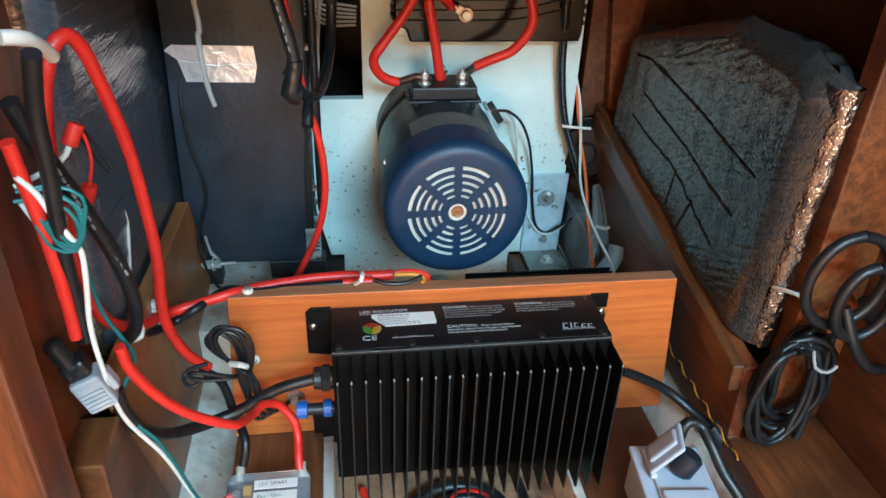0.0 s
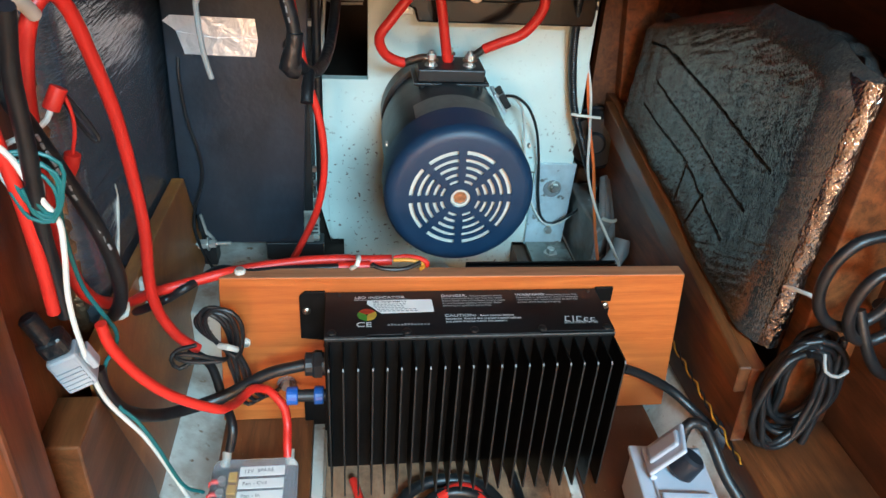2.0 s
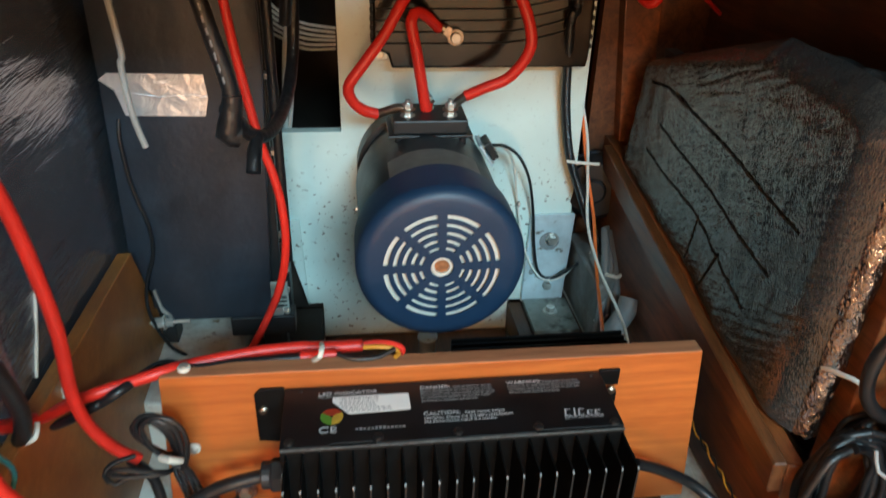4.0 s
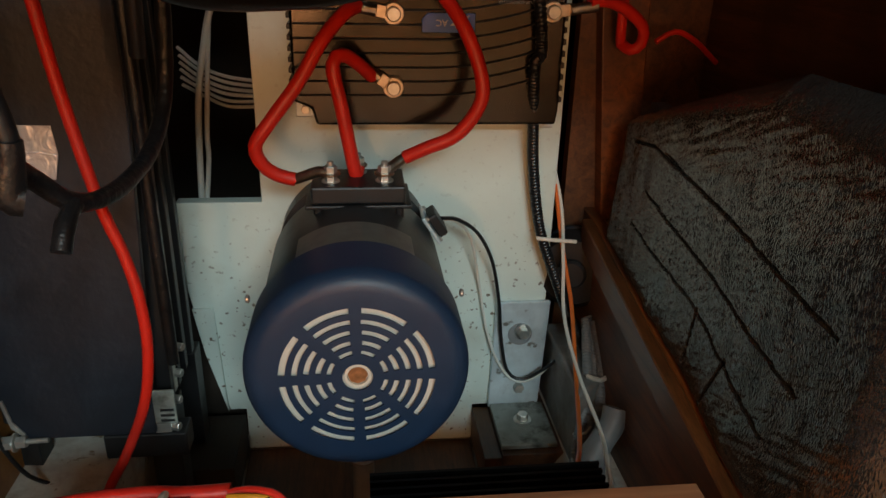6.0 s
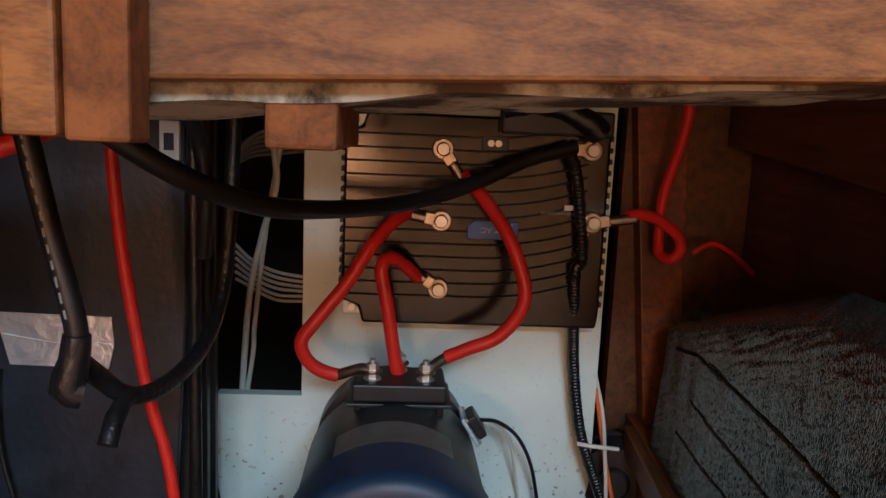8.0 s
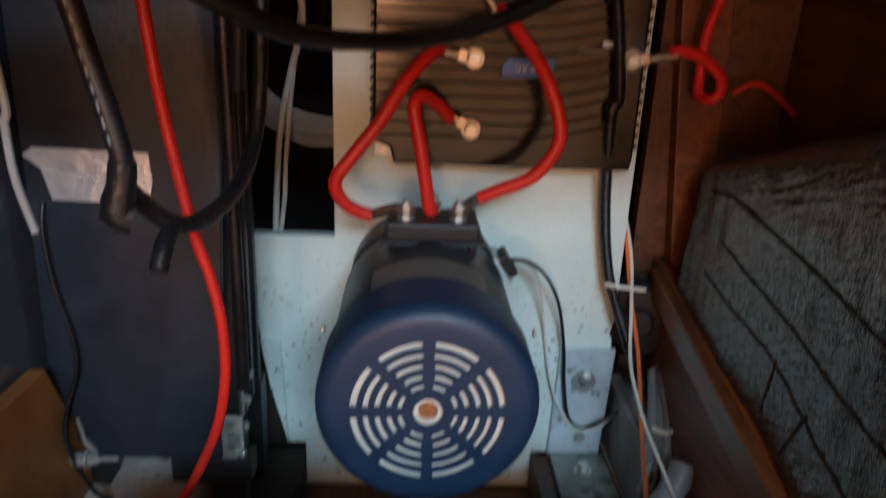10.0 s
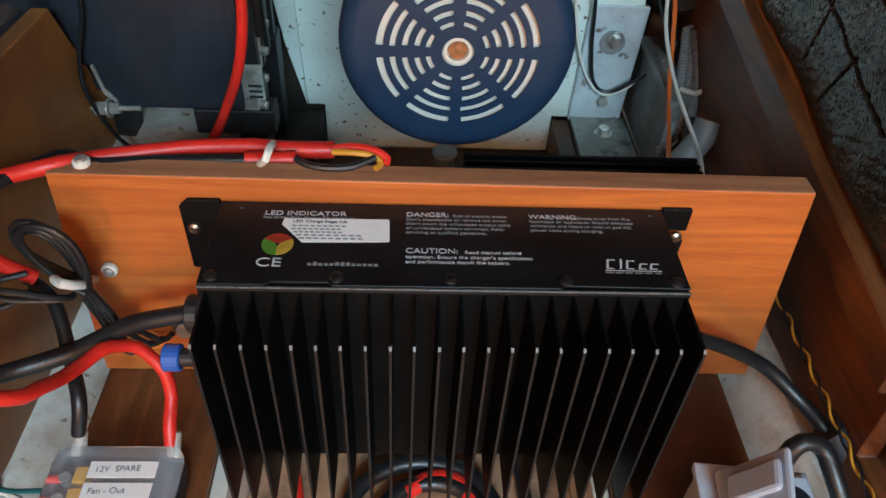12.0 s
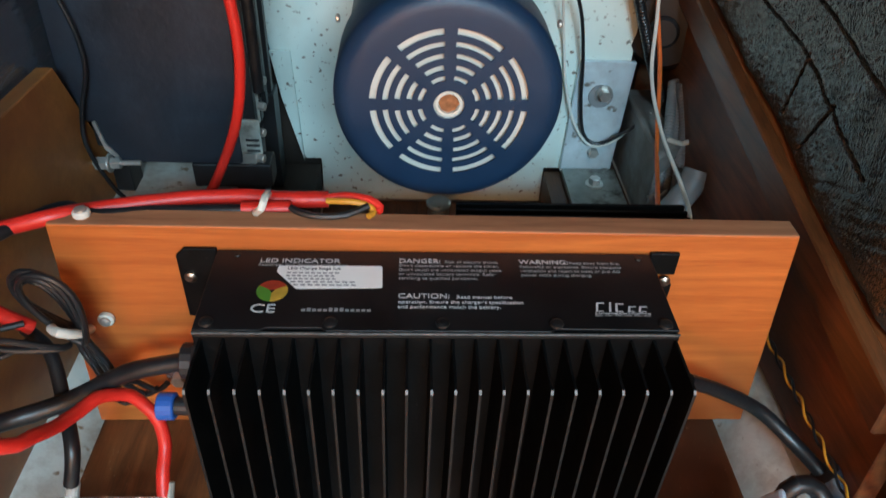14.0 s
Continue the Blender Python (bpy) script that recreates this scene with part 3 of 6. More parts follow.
def motor():
    m = thing("electric_motor", "electric motor with blue slotted fan cover on the white bulkhead", "motor", (MX, 0.134, MZ))
    # fan cover: a cup with slots cut as true openings
    bm = bmesh.new()
    slots = ((0.0215, 0.0255, 8), (0.0300, 0.0345, 8), (0.0395, 0.0440, 8), (0.0490, 0.0535, 8), (0.0585, 0.0640, 8))
    n, radii = 192, [0.0125]
    for a, b, _ in slots:
        radii += [a, b]
    radii += [0.070, 0.078]

    def bar(k, r):
        # solid webs between the slots: eight straight spokes
        ang = (k % (n // 8)) / (n // 8) * (math.pi / 4)
        half = (0.0042 if r > 0.028 else 0.0035) / r
        return ang < half or ang > math.pi / 4 - half
    ring = [[bm.verts.new((r * math.cos(2 * math.pi * k / n), r * math.sin(2 * math.pi * k / n), 0)) for k in range(n)] for r in radii]
    for i in range(len(radii) - 1):
        for k in range(n):
            hole = i % 2 == 1 and i < len(radii) - 2 and not bar(k, radii[i])
            if not hole:
                bm.faces.new((ring[i][k], ring[i + 1][k], ring[i + 1][(k + 1) % n], ring[i][(k + 1) % n]))
    prev = ring[-1]
    for q in range(1, 7):
        a = q / 6 * math.pi / 2
        r, h = 0.078 + 0.0155 * math.sin(a), -0.0155 * (1 - math.cos(a))
        cur = [bm.verts.new((r * math.cos(2 * math.pi * k / n), r * math.sin(2 * math.pi * k / n), h)) for k in range(n)]
        for k in range(n):
            bm.faces.new((prev[k], cur[k], cur[(k + 1) % n], prev[(k + 1) % n]))
        prev = cur
    cur = [bm.verts.new((v.co.x, v.co.y, -0.066)) for v in prev]
    for k in range(n):
        bm.faces.new((prev[k], cur[k], cur[(k + 1) % n], prev[(k + 1) % n]))
    bmesh.ops.recalc_face_normals(bm, faces=bm.faces)
    bmesh.ops.solidify(bm, geom=bm.faces[:], thickness=0.0016)
    cover = part("fan_cover", moved(bm, TO_FRONT @ pose(0, 0, 0, 0, 0, 0)), M_BLUE, m, "blue powder-coated steel cover with rings of slots", True)
    cover.data.polygons.foreach_set("use_smooth", [True] * len(cover.data.polygons))
    part("fan_plate", moved(rod(0.080, -0.009, -0.006, 64), TO_FRONT), M_NYLON, m, "pale fan disc behind the slots")
    part("hub_ring", moved(lathe([(0.0086, -0.012), (0.0086, -0.0025), (0.0112, -0.0025), (0.0116, -0.012)], 32), TO_FRONT), M_NYLON, m, "white hub ring", True)
    part("shaft_end", moved(lathe([(0, -0.004), (0.0082, -0.004), (0.0084, -0.012)], 8), TO_FRONT), M_COPPER, m, "rusty shaft end", False)
    part("body", moved(lathe([(0.0, -0.062), (0.088, -0.062), (0.0885, -0.066), (0.0885, -0.215), (0.086, -0.22), (0.080, -0.235), (0.078, -0.262), (0.086, -0.264), (0.086, -0.298), (0, -0.298)], 64), TO_FRONT), M_BLACK, m, "black painted motor housing", True)
    # curved nameplate on top of the housing
    bm = bmesh.new()
    rows = []
    for h in (0.068, 0.122):
        rows.append([bm.verts.new((0.0893 * math.sin(a), h, 0.0893 * math.cos(a))) for a in np.linspace(-0.62, 0.62, 17)])
    for k in range(16):
        bm.faces.new((rows[0][k], rows[0][k + 1], rows[1][k + 1], rows[1][k]))
    bmesh.ops.solidify(bm, geom=bm.faces[:], thickness=0.0006)
    part("nameplate", bm, M_GREYLBL, m, "dull grey nameplate")
    tb = part("terminal_block", block(-0.042, 0.050, 0.170, 0.232, 0.0885, 0.106, 0.002), M_BLACK, m, "black terminal block")
    part("flange", block(-0.048, 0.056, 0.166, 0.236, 0.0845, 0.0883, 0.001), M_BLACK, tb)
    for x in (-0.036, 0.044):
        part("screw", moved(rod(0.0042, 0.070, 0.0845, 12), pose(x, 0.172, 0)), M_BLACK, tb)
    for x, y in ((-0.023, 0.190), (0.004, 0.219), (0.030, 0.190)):
        st = part("stud", moved(rod(0.0033, 0.106, 0.1265, 14, 0.0006), pose(x, y, 0)), M_STEEL, tb, "threaded steel stud")
        part("washer", moved(rod(0.0090, 0.106, 0.1072, 20), pose(x, y, 0)), M_STEEL, st)
        part("nut", moved(hexnut(0.0066, 0.1073, 0.1118), pose(x, y, 0)), M_STEEL, st)
        part("nut", moved(hexnut(0.0066, 0.1155, 0.1222), pose(x, y, 0)), M_STEEL, st)
    sb = part("sensor_plate", moved(block(-0.002, 0.002, -0.020, 0.020, -0.017, 0.017, 0.0015), pose(0.078, 0.205, 0.052, 0, -33, 0)), M_ALU, m, "bright aluminium sensor cover")
    part("sensor_plug", moved(block(0.003, 0.013, -0.016, 0.016, -0.013, 0.013, 0.002), pose(0.078, 0.205, 0.052, 0, -33, 0)), M_BLACK, sb, "black cable plug")
    for dy, dz in ((-0.016, -0.013), (0.016, 0.013), (-0.016, 0.013)):
        part("screw", moved(rod(0.003, 0, 0.0045, 10), pose(0.078, 0.205, 0.052, 0, -33, 0) @ pose(0.0, dy, dz, 0, 90, 0)), M_STEEL, sb)
    for a in (-20, 200):
        c, s_ = math.cos(radians(a)), math.sin(radians(a))
        part("cover_screw", moved(rod(0.0035, 0, 0.0035, 12, 0.001), Matrix.Translation((0.0935 * c, 0.045, -0.0935 * s_ + 0.02)) @ facing((0, 0, 1), (c, 0, 0.0))), M_STEEL, m)
    return m


motor()

# wooden block at the port post
own(part("corner_block", prism([(-0.232, -0.05), (-0.08, -0.05), (-0.10, 0.06), (-0.175, 0.243), (-0.232, 0.243)], "x", -0.43, -0.327, 0.002, 2), M_RAIL), "brown wooden block inside the port post", "block", kind="structure")

# pin under the motor
pin = thing("mounting_pin", "dull round steel pin under the fan cover", "pin", (0.018, 0.285, -0.04))
part("shank", rod(0.012, 0, 0.205 - 0.105, 24, 0.002), M_GREYLBL, pin)
part("head", rod(0.014, 0.1, 0.106, 24, 0.002), M_ALU, pin)

# ---- motor bracket ----


def motor_bracket():
    b = thing("motor_bracket", "aluminium angle bracket with bolts and washers", "bracket", (0.22, 0.43, 0.02))
    part("upright", prism([(-0.036, 0.0), (0.031, 0.0), (0.037, 0.156), (-0.032, 0.156)], "y", -0.006, 0.0, 0.001, 1), M_ALU, b)
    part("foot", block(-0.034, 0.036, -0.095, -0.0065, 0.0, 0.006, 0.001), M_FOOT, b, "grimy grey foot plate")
    bo = part("bolt", moved(hexnut(0.0075, 0, 0.009), Matrix.Translation((0.003, -0.0095, 0.115)) @ TO_FRONT), M_STEEL, b)
    part("washer", moved(rod(0.0110, 0.0015, 0.003, 24), Matrix.Translation((0.003, -0.0065, 0.115)) @ TO_FRONT), M_STEEL, bo)
    part("rubber_washer", moved(rod(0.0155, 0, 0.0015, 24), Matrix.Translation((0.000, -0.0063, 0.111)) @ TO_FRONT), M_GREYW, bo, "dark rubber washer")
    bo = part("bolt", moved(hexnut(0.0070, 0, 0.008), Matrix.Translation((0.003, -0.0065, 0.032)) @ TO_FRONT), M_STEEL, b)
    bo = part("bolt", moved(hexnut(0.0075, 0.008, 0.016), Matrix.Translation((0.002, -0.045, 0))), M_STEEL, b)
    part("washer", moved(rod(0.0115, 0.006, 0.008, 24), Matrix.Translation((0.002, -0.045, 0))), M_STEEL, bo)
    return b


motor_bracket()
own(part("bearer", block(0.186, 0.262, 0.325, 0.60, -0.03, 0.0195, 0.001), M_DARKWOOD), "dark brown motor bearer on the hull", "bearer", kind="structure")
own(part("bearer", block(0.164, 0.1855, 0.325, 0.431, -0.03, 0.016, 0.001), M_DARKWOOD), "dark wooden motor bearer", "bearer", kind="structure")
# port bearer takes the near-black tone in place of the corner's shade
own(part("bearer", block(-0.215, -0.131, 0.325, 0.431, -0.03, 0.022, 0.001), M_DARK), "motor bearer, corner shade put into its near-black colour", "bearer", kind="structure")
own(part("bearer", prism([(0.263, 0.30), (0.30, 0.33), (0.30, 0.47), (0.263, 0.47)], "z", -0.03, 0.12, 0.004, 2), M_RIB), "grey grimy moulded hull rib", "hull rib", kind="structure")
own(part("bearer", prism([(-0.360, -0.03), (-0.232, -0.03), (-0.238, 0.068), (-0.246, 0.076), (-0.360, 0.084)], "y", 0.155, 0.47, 0.004, 2), M_HULL), "white painted hull moulding under the battery box", "bearer", kind="structure")
lp = thing("mounting_plate", "white painted plate screwed to the bulkhead", "plate", (-0.16, 0.431, 0.03))
part("plate", prism([(-0.022, 0.148), (0.003, 0.148), (0.009, 0.0), (0.0085, 0.0), (-0.012, 0.085)], "y", -0.004, 0.0, 0.0006, 1), M_PANEL, lp)

# ---- motor controller ----


def controller():
    c = thing("motor_controller", "black ribbed motor controller with stud terminals on the white bulkhead", "controller", (0.094, PANEL_Y, 0.52))
    o = [(-0.140, -0.085), (-0.122, -0.092), (-0.117, -0.110), (0.139, -0.110), (0.141, -0.095), (0.141, 0.115), (-0.117, 0.115), (-0.122, 0.100), (-0.140, 0.094)]
    part("body", prism(o, "y", -0.004, -0.042, 0.003, 2), M_CONTROL, c, "black cast housing")
    for x, z in ((-0.130, -0.101), (-0.130, 0.107), (0.136, -0.114)):
        ear = part("mounting_ear", block(x - 0.011, x + 0.011, -0.004, 0, z - 0.009, z + 0.009, 0.0015), M_ALU, c)
        part("screw", moved(hexnut(0.005, 0.0, 0.006), Matrix.Translation((x, -0.004, z)) @ TO_FRONT), M_STEEL, ear)
    for k in range(13):
        z = -0.078 + k * 0.0142
        pts = []
        for x in np.linspace(-0.137, 0.118, 12):
            lift = 0.020 * max(0.0, (x - 0.0) / 0.118) ** 2
            pts.append((x, -0.0425, z + lift))
        part("rib", tube(pts, 0.0012, 6, 0.02), M_BLACK, c, "", True)
    for k in range(16):
        part("side_rib", block(-0.1432, -0.1395, -0.040, -0.008, -0.078 + k * 0.0108, -0.0725 + k * 0.0108, 0.0008, 1), M_BLACK, c)
        part("side_rib", block(0.1405, 0.1442, -0.040, -0.008, -0.086 + k * 0.0120, -0.080 + k * 0.0120, 0.0008, 1), M_BLACK, c)
    badge = part("badge", prism([(-0.010, -0.009), (0.044, -0.009), (0.044, 0.010), (-0.004, 0.010), (-0.010, 0.004)], "y", -0.0425, -0.0458, 0.0005, 1), M_BLUEPL, c, "blue printed badge")
    badge.location = (0.002, 0, -0.005)
    part("stripe", moved(prism([(0, -0.004), (0.014, -0.004), (0.020, 0.006), (0.010, 0.004)], "y", -0.0459, -0.0463), pose(0.018, 0, 0.002)), M_PRINT, badge)
    lettering("lettering", "AC", 0.009, pose(0.016, -0.0463, 0.0035, 90, 0, 0) @ pose(0, 0, 0, 0, 0, 180), M_PRINT, badge)
    lettering("lettering", "MOTOR CONTROLLER", 0.0042, pose(0.112, -0.0462, 0.018, 90, 0, 0) @ pose(0, 0, 0, 0, 0, 180), M_DIMPRINT, c)
    part("print_bar", block(0.094, 0.112, -0.0462, -0.0450, 0.020, 0.0255), M_PRINT, c)
    plug = part("signal_plug", block(0.020, 0.138, -0.060, -0.0425, 0.098, 0.124, 0.003), M_BLACK, c, "black signal plug with wires")
    part("indicator_plate", block(0.003, 0.031, -0.0445, -0.0425, 0.079, 0.095, 0.001), M_BLACK, c, "small black plate round the indicator")
    for x in (0.008, 0.016):
        part("led", moved(rod(0.0035, 0, 0.003, 12), Matrix.Translation((x + 0.004, -0.0444, 0.087)) @ TO_FRONT), M_STEEL, c)
    return c


controller()
LUGS = dict(u=(0.056, 0.599), v=(0.057, 0.524), w=(0.057, 0.451), p=(0.213, 0.604), n=(0.219, 0.528))


def lug(name_at, angle, base_y=0.386, length=0.034):
    """A ring lug bolted to a controller stud; angle of its barrel in the panel's plane."""
    x, z = name_at
    t = thing("cable_lug", "tinned copper ring lug bolted to the controller", "cable lug", (x, base_y, z), "controller lugs")
    turn = TO_FRONT @ pose(0, 0, 0, 0, 0, angle)
    part("ring", moved(rod(0.0105, 0.0005, 0.0035, 24, 0.0005), turn), M_TINLUG, t)
    part("neck", moved(block(0.007, 0.020, -0.0065, 0.0065, 0.0008, 0.0042, 0.001), turn), M_TINLUG, t)
    part("barrel", moved(moved(rod(0.0058, 0, length - 0.016, 16, 0.0006), facing((0, 0, 1), (1, 0, 0))), turn @ pose(0.017, 0, 0.005)), M_TINLUG, t)
    part("bolt_head", moved(rod(0.0072, 0.0036, 0.0105, 20, 0.0012), turn), M_STEEL, t, "round bright bolt head")
    part("boss", moved(rod(0.0115, -0.003, 0.0004, 20), turn), M_BLACK, t)
    return t


lug(LUGS["u"], -55)
lug(LUGS["v"], 170)
lug(LUGS["w"], 145)
lug(LUGS["p"], 178, length=0.03)
lug(LUGS["n"], 8, length=0.045)

# ---- charger board and charger ----
board = part("charger_board", prism([(-0.270, 0.0375), (0.274, 0.0375), (0.257, 0.238), (-0.257, 0.241)], "y", 0.0, 0.019, 0.0012, 2), [M_BOARD, M_BOARDEDGE])
for face in board.data.polygons:
    if face.normal[2] > 0.8 or abs(face.normal[0]) > 0.8:
        face.material_index = 1
own(board, "orange-brown cedar board standing on the bearers", "board")


def charger():
    c = thing("battery_charger", "black finned battery charger with printed label on a cedar board", "battery charger", (0.003, -0.001, 0.04))
    w = 0.1495
    part("body", block(-w, w, -0.080, -0.0005, 0.0, 0.180, 0.0015), M_FIN, c, "black aluminium case")
    lab = part("label_plate", prism([(-w, -0.078), (-0.109, -0.078), (-0.106, -0.0755), (-0.072, -0.0755), (-0.069, -0.078), (0.069, -0.078), (0.072, -0.0755), (w, -0.0765), (w, -0.001), (-w, -0.001)], "z", 0.1803, 0.1822, 0.0003, 1), M_LABEL, c, "black label plate with white print")
    for k in range(22):
        x = -0.1445 + k * 0.01388 + 0.0006 * noise.noise(Vector((k * 1.7, 0.3, 0.0)))
        f = part("fin", prism([(-0.0795, 0.0), (-0.121, 0.0), (-0.1222, 0.002), (-0.1222, 0.1752), (-0.1205, 0.1775), (-0.0795, 0.1775)], "x", x - 0.0008, x + 0.0008), [M_FIN, M_FINEDGE, M_WORN], c)
        for p in f.data.polygons:
            if p.center[1] < -0.1185 and 0.3 < p.normal[2] < 0.95:
                p.material_index = 2
                continue
            if p.center[1] < -0.1185 and abs(p.normal[0]) < 0.5:
                p.material_index = 1
    part("lip", block(-w, w, -0.0800, -0.0782, 0.1801, 0.1814, 0.0003, 1), M_WORN, lab, "worn front edge of the plate")
    # mounting ears
    for s in (-1, 1):
        for z0, z1 in ((0.118, 0.184), (-0.022, 0.040)):
            hole = (z0 + z1) / 2 + 0.006
            if s > 0:
                o = [(0.150, z0), (0.171, z0), (0.171, 0.156 if z0 > 0 else hole), (0.158, 0.156 if z0 > 0 else hole), (0.158, 0.165 if z0 > 0 else hole + 0.008), (0.171, 0.165 if z0 > 0 else hole + 0.008), (0.171, z1), (0.150, z1)]
            else:
                o = [(-0.150, z0), (-0.178, z0 + 0.004), (-0.178, z1 - 0.006), (-0.172, z1), (-0.150, z1)]
            ear = part("mounting_ear", prism(o, "y", -0.003, 0.0005, 0.0006, 1), M_FIN, c, "black steel mounting ear")
    for x in (-0.1705, 0.1645):
        part("screw", moved(lathe([(0.0045, 0), (0.0042, 0.0018), (0.0022, 0.003), (0, 0.003)], 20), Matrix.Translation((x, -0.003, 0.160)) @ TO_FRONT), M_TINLUG, c, "brass-toned pan head screw")
    for x in (-0.142, -0.067, 0.002, 0.073, 0.142):
        part("screw", moved(lathe([(0.0046, 0), (0.0042, 0.0016), (0.0022, 0.0024), (0, 0.0024)], 16), pose(x, -0.0715, 0.1822)), M_FINEDGE, lab)
    for x in (-0.135, 0.140):
        part("screw", moved(lathe([(0.0026, 0), (0.0022, 0.001), (0, 0.0012)], 12), pose(x, -0.006, 0.1822)), M_FINEDGE, lab)
    # side screws and glands
    top = 0.1824

    def line(text, x, y, size, mat=M_PRINT, width=1.0, bold=0.0):
        return lettering("lettering", text, size, pose(x, y, top), mat, lab, bold, width)
    line("LED INDICATOR", -0.119, -0.0140, 0.0060, width=1.2)
    line("Red-Green flash, Battery Disconnected", -0.1195, -0.0175, 0.0034, M_DIMPRINT, 1.1)
    line("DANGER:", -0.026, -0.0130, 0.0060, width=1.12)
    line("Risk of electric shock.", 0.005, -0.0130, 0.0037, M_DIMPRINT, 1.12)
    for i, text in enumerate(("Don't disassemble or remove the cover.", "Don't touch the uninsulated output cable", "or uninsulated battery terminals. Refer", "servicing to qualified personnel.")):
        line(text, -0.026, -0.0172 - i * 0.0043, 0.0037, M_DIMPRINT, 1.12)
    line("WARNING:", 0.056, -0.0130, 0.0060, width=1.12)
    line("Keep away from fire,", 0.0905, -0.0130, 0.0037, M_DIMPRINT, 1.12)
    for i, text in enumerate(("flammable or explosives. Ensure adequate", "ventilation and reject to inset or pull AC", "power cable during charging.")):
        line(text, 0.056, -0.0172 - i * 0.0043, 0.0037, M_DIMPRINT, 1.12)
    line("CAUTION:", -0.026, -0.0485, 0.0064, width=1.1)
    line("Read manual before", 0.0115, -0.0485, 0.0040, width=1.12)
    line("operation. Ensure the charger's specification", -0.026, -0.0533, 0.0040, width=1.12)
    line("and performance match the battery.", -0.026, -0.0578, 0.0040, width=1.12)
    line("CE", -0.118, -0.0625, 0.0108, width=1.25)
    # the printed web address as small plain bars
    for i in range(13):
        tall = i in (1, 5, 6, 7)
        part("print_bar", block(-0.086 + i * 0.0034, -0.0836 + i * 0.0034, -0.0612, -0.0582 if tall else -0.0592, top - 0.0001, top + 0.0001), M_DIMPRINT, lab)
    # maker's mark as plain slanted strokes
    for i, (h, w) in enumerate(((0.0085, 0.0042), (0.0090, 0.0018), (0.0078, 0.0042), (0.0052, 0.0038), (0.0052, 0.0040))):
        x = 0.100 + (0, 0.0085, 0.0125, 0.0205, 0.0275)[i]
        part("print_bar", prism([(x, -0.0600), (x + 0.0014, -0.0600), (x + 0.0030, -0.0600 + h), (x + 0.0016, -0.0600 + h)], "z", top - 0.0001, top + 0.0001), M_PRINT, lab)
        if i != 1:
            part("print_bar", block(x + 0.001, x + 0.001 + w, -0.0600, -0.0593, top - 0.0001, top + 0.0001), M_PRINT, lab)
            part("print_bar", block(x + 0.0026, x + 0.0026 + w, -0.0600 + h - 0.0008, -0.0600 + h, top - 0.0001, top + 0.0001), M_PRINT, lab)
    part("print_bar", block(0.099, 0.135, -0.0618, -0.0613, top - 0.0001, top + 0.0001), M_PRINT, lab)
    for i in range(6):
        part("print_bar", block(0.099 + i * 0.0062, 0.1035 + i * 0.0062, -0.0637, -0.0630, top - 0.0001, top + 0.0001), M_DIMPRINT, lab)
    # paper sticker and colour wheel
    st = part("sticker", prism([(-0.1055, -0.0175), (-0.0380, -0.0170), (-0.0368, -0.0182), (-0.0362, -0.0378), (-0.0372, -0.039), (-0.0915, -0.0405), (-0.1062, -0.0235)], "z", top - 0.0001, top + 0.0002), M_PAPER, lab, "white paper sticker")
    lettering("lettering", "LED Charge Stage IUa", 0.0034, pose(-0.0995, -0.0215, top + 0.0003), M_INK, st, 0, 1.15)
    for i, (a, b) in enumerate(((-0.0995, -0.064), (-0.0995, -0.067), (-0.098, -0.066), (-0.096, -0.053), (-0.094, -0.052))):
        for k in range(9):
            u = a + (b - a) * k / 9
            part("print_bar", block(u, u + (b - a) / 9 * 0.7, -0.0254 - i * 0.0030, -0.0242 - i * 0.0030, top + 0.0001, top + 0.0004), M_DIMPRINT, st)
    for a0, a1, mat in ((30, 150, M_WHEELRED), (150, 270, M_GREEN), (270, 390, M_WHEELYEL)):
        o = [(-0.1065 + r * math.cos(radians(a)), -0.0425 + r * math.sin(radians(a))) for r, a in [(0.0022, a1), (0.0022, a0)] + [(0.0100, a0 + i * 12) for i in range(11)]]
        part("wheel_segment", prism(o, "z", top - 0.0001, top + 0.00015), mat, lab, "coloured segment of the status wheel")
    # cable glands on both ends
    g = part("gland", moved(rod(0.0125, 0, 0.022, 16, 0.001), Matrix.Translation((-0.1495, -0.049, 0.124)) @ facing((0, 0, 1), (-1, 0, 0))), M_BLACK, c, "black cable gland")
    part("gland_nut", moved(hexnut(0.0155, 0.004, 0.014), Matrix.Translation((-0.1495, -0.049, 0.124)) @ facing((0, 0, 1), (-1, 0, 0))), M_BLACK, g)
    part("gland", moved(rod(0.010, 0, 0.016, 16, 0.001), Matrix.Translation((0.1495, -0.055, 0.128)) @ facing((0, 0, 1), (1, 0, 0))), M_BLACK, c, "black cable gland")
    sg = part("signal_connector", moved(rod(0.0065, 0, 0.042, 16, 0.001), Matrix.Translation((-0.1495, -0.060, 0.090)) @ facing((0, 0, 1), (-1, 0, 0))), M_BLACK, c, "black signal connector with blue rings")
    for a, b in ((0.003, 0.013), (0.030, 0.042)):
        part("ring", moved(rod(0.0098, a, b, 18, 0.001), Matrix.Translation((-0.1495, -0.060, 0.090)) @ facing((0, 0, 1), (-1, 0, 0))), M_BLUEPL, sg, "blue locking ring")
    return c


M_WHEELRED = material("red_print", (0.35, 0.03, 0.012), 0.5, vary=0.2, scale=150, bump=0)
M_WHEELYEL = material("yellow_print", (0.42, 0.26, 0.03), 0.5, vary=0.2, scale=150, bump=0)
M_GREEN = material("green_print", (0.06, 0.20, 0.02), 0.5, vary=0.08, bump=0)
charger()

# finned converter fixed behind the board


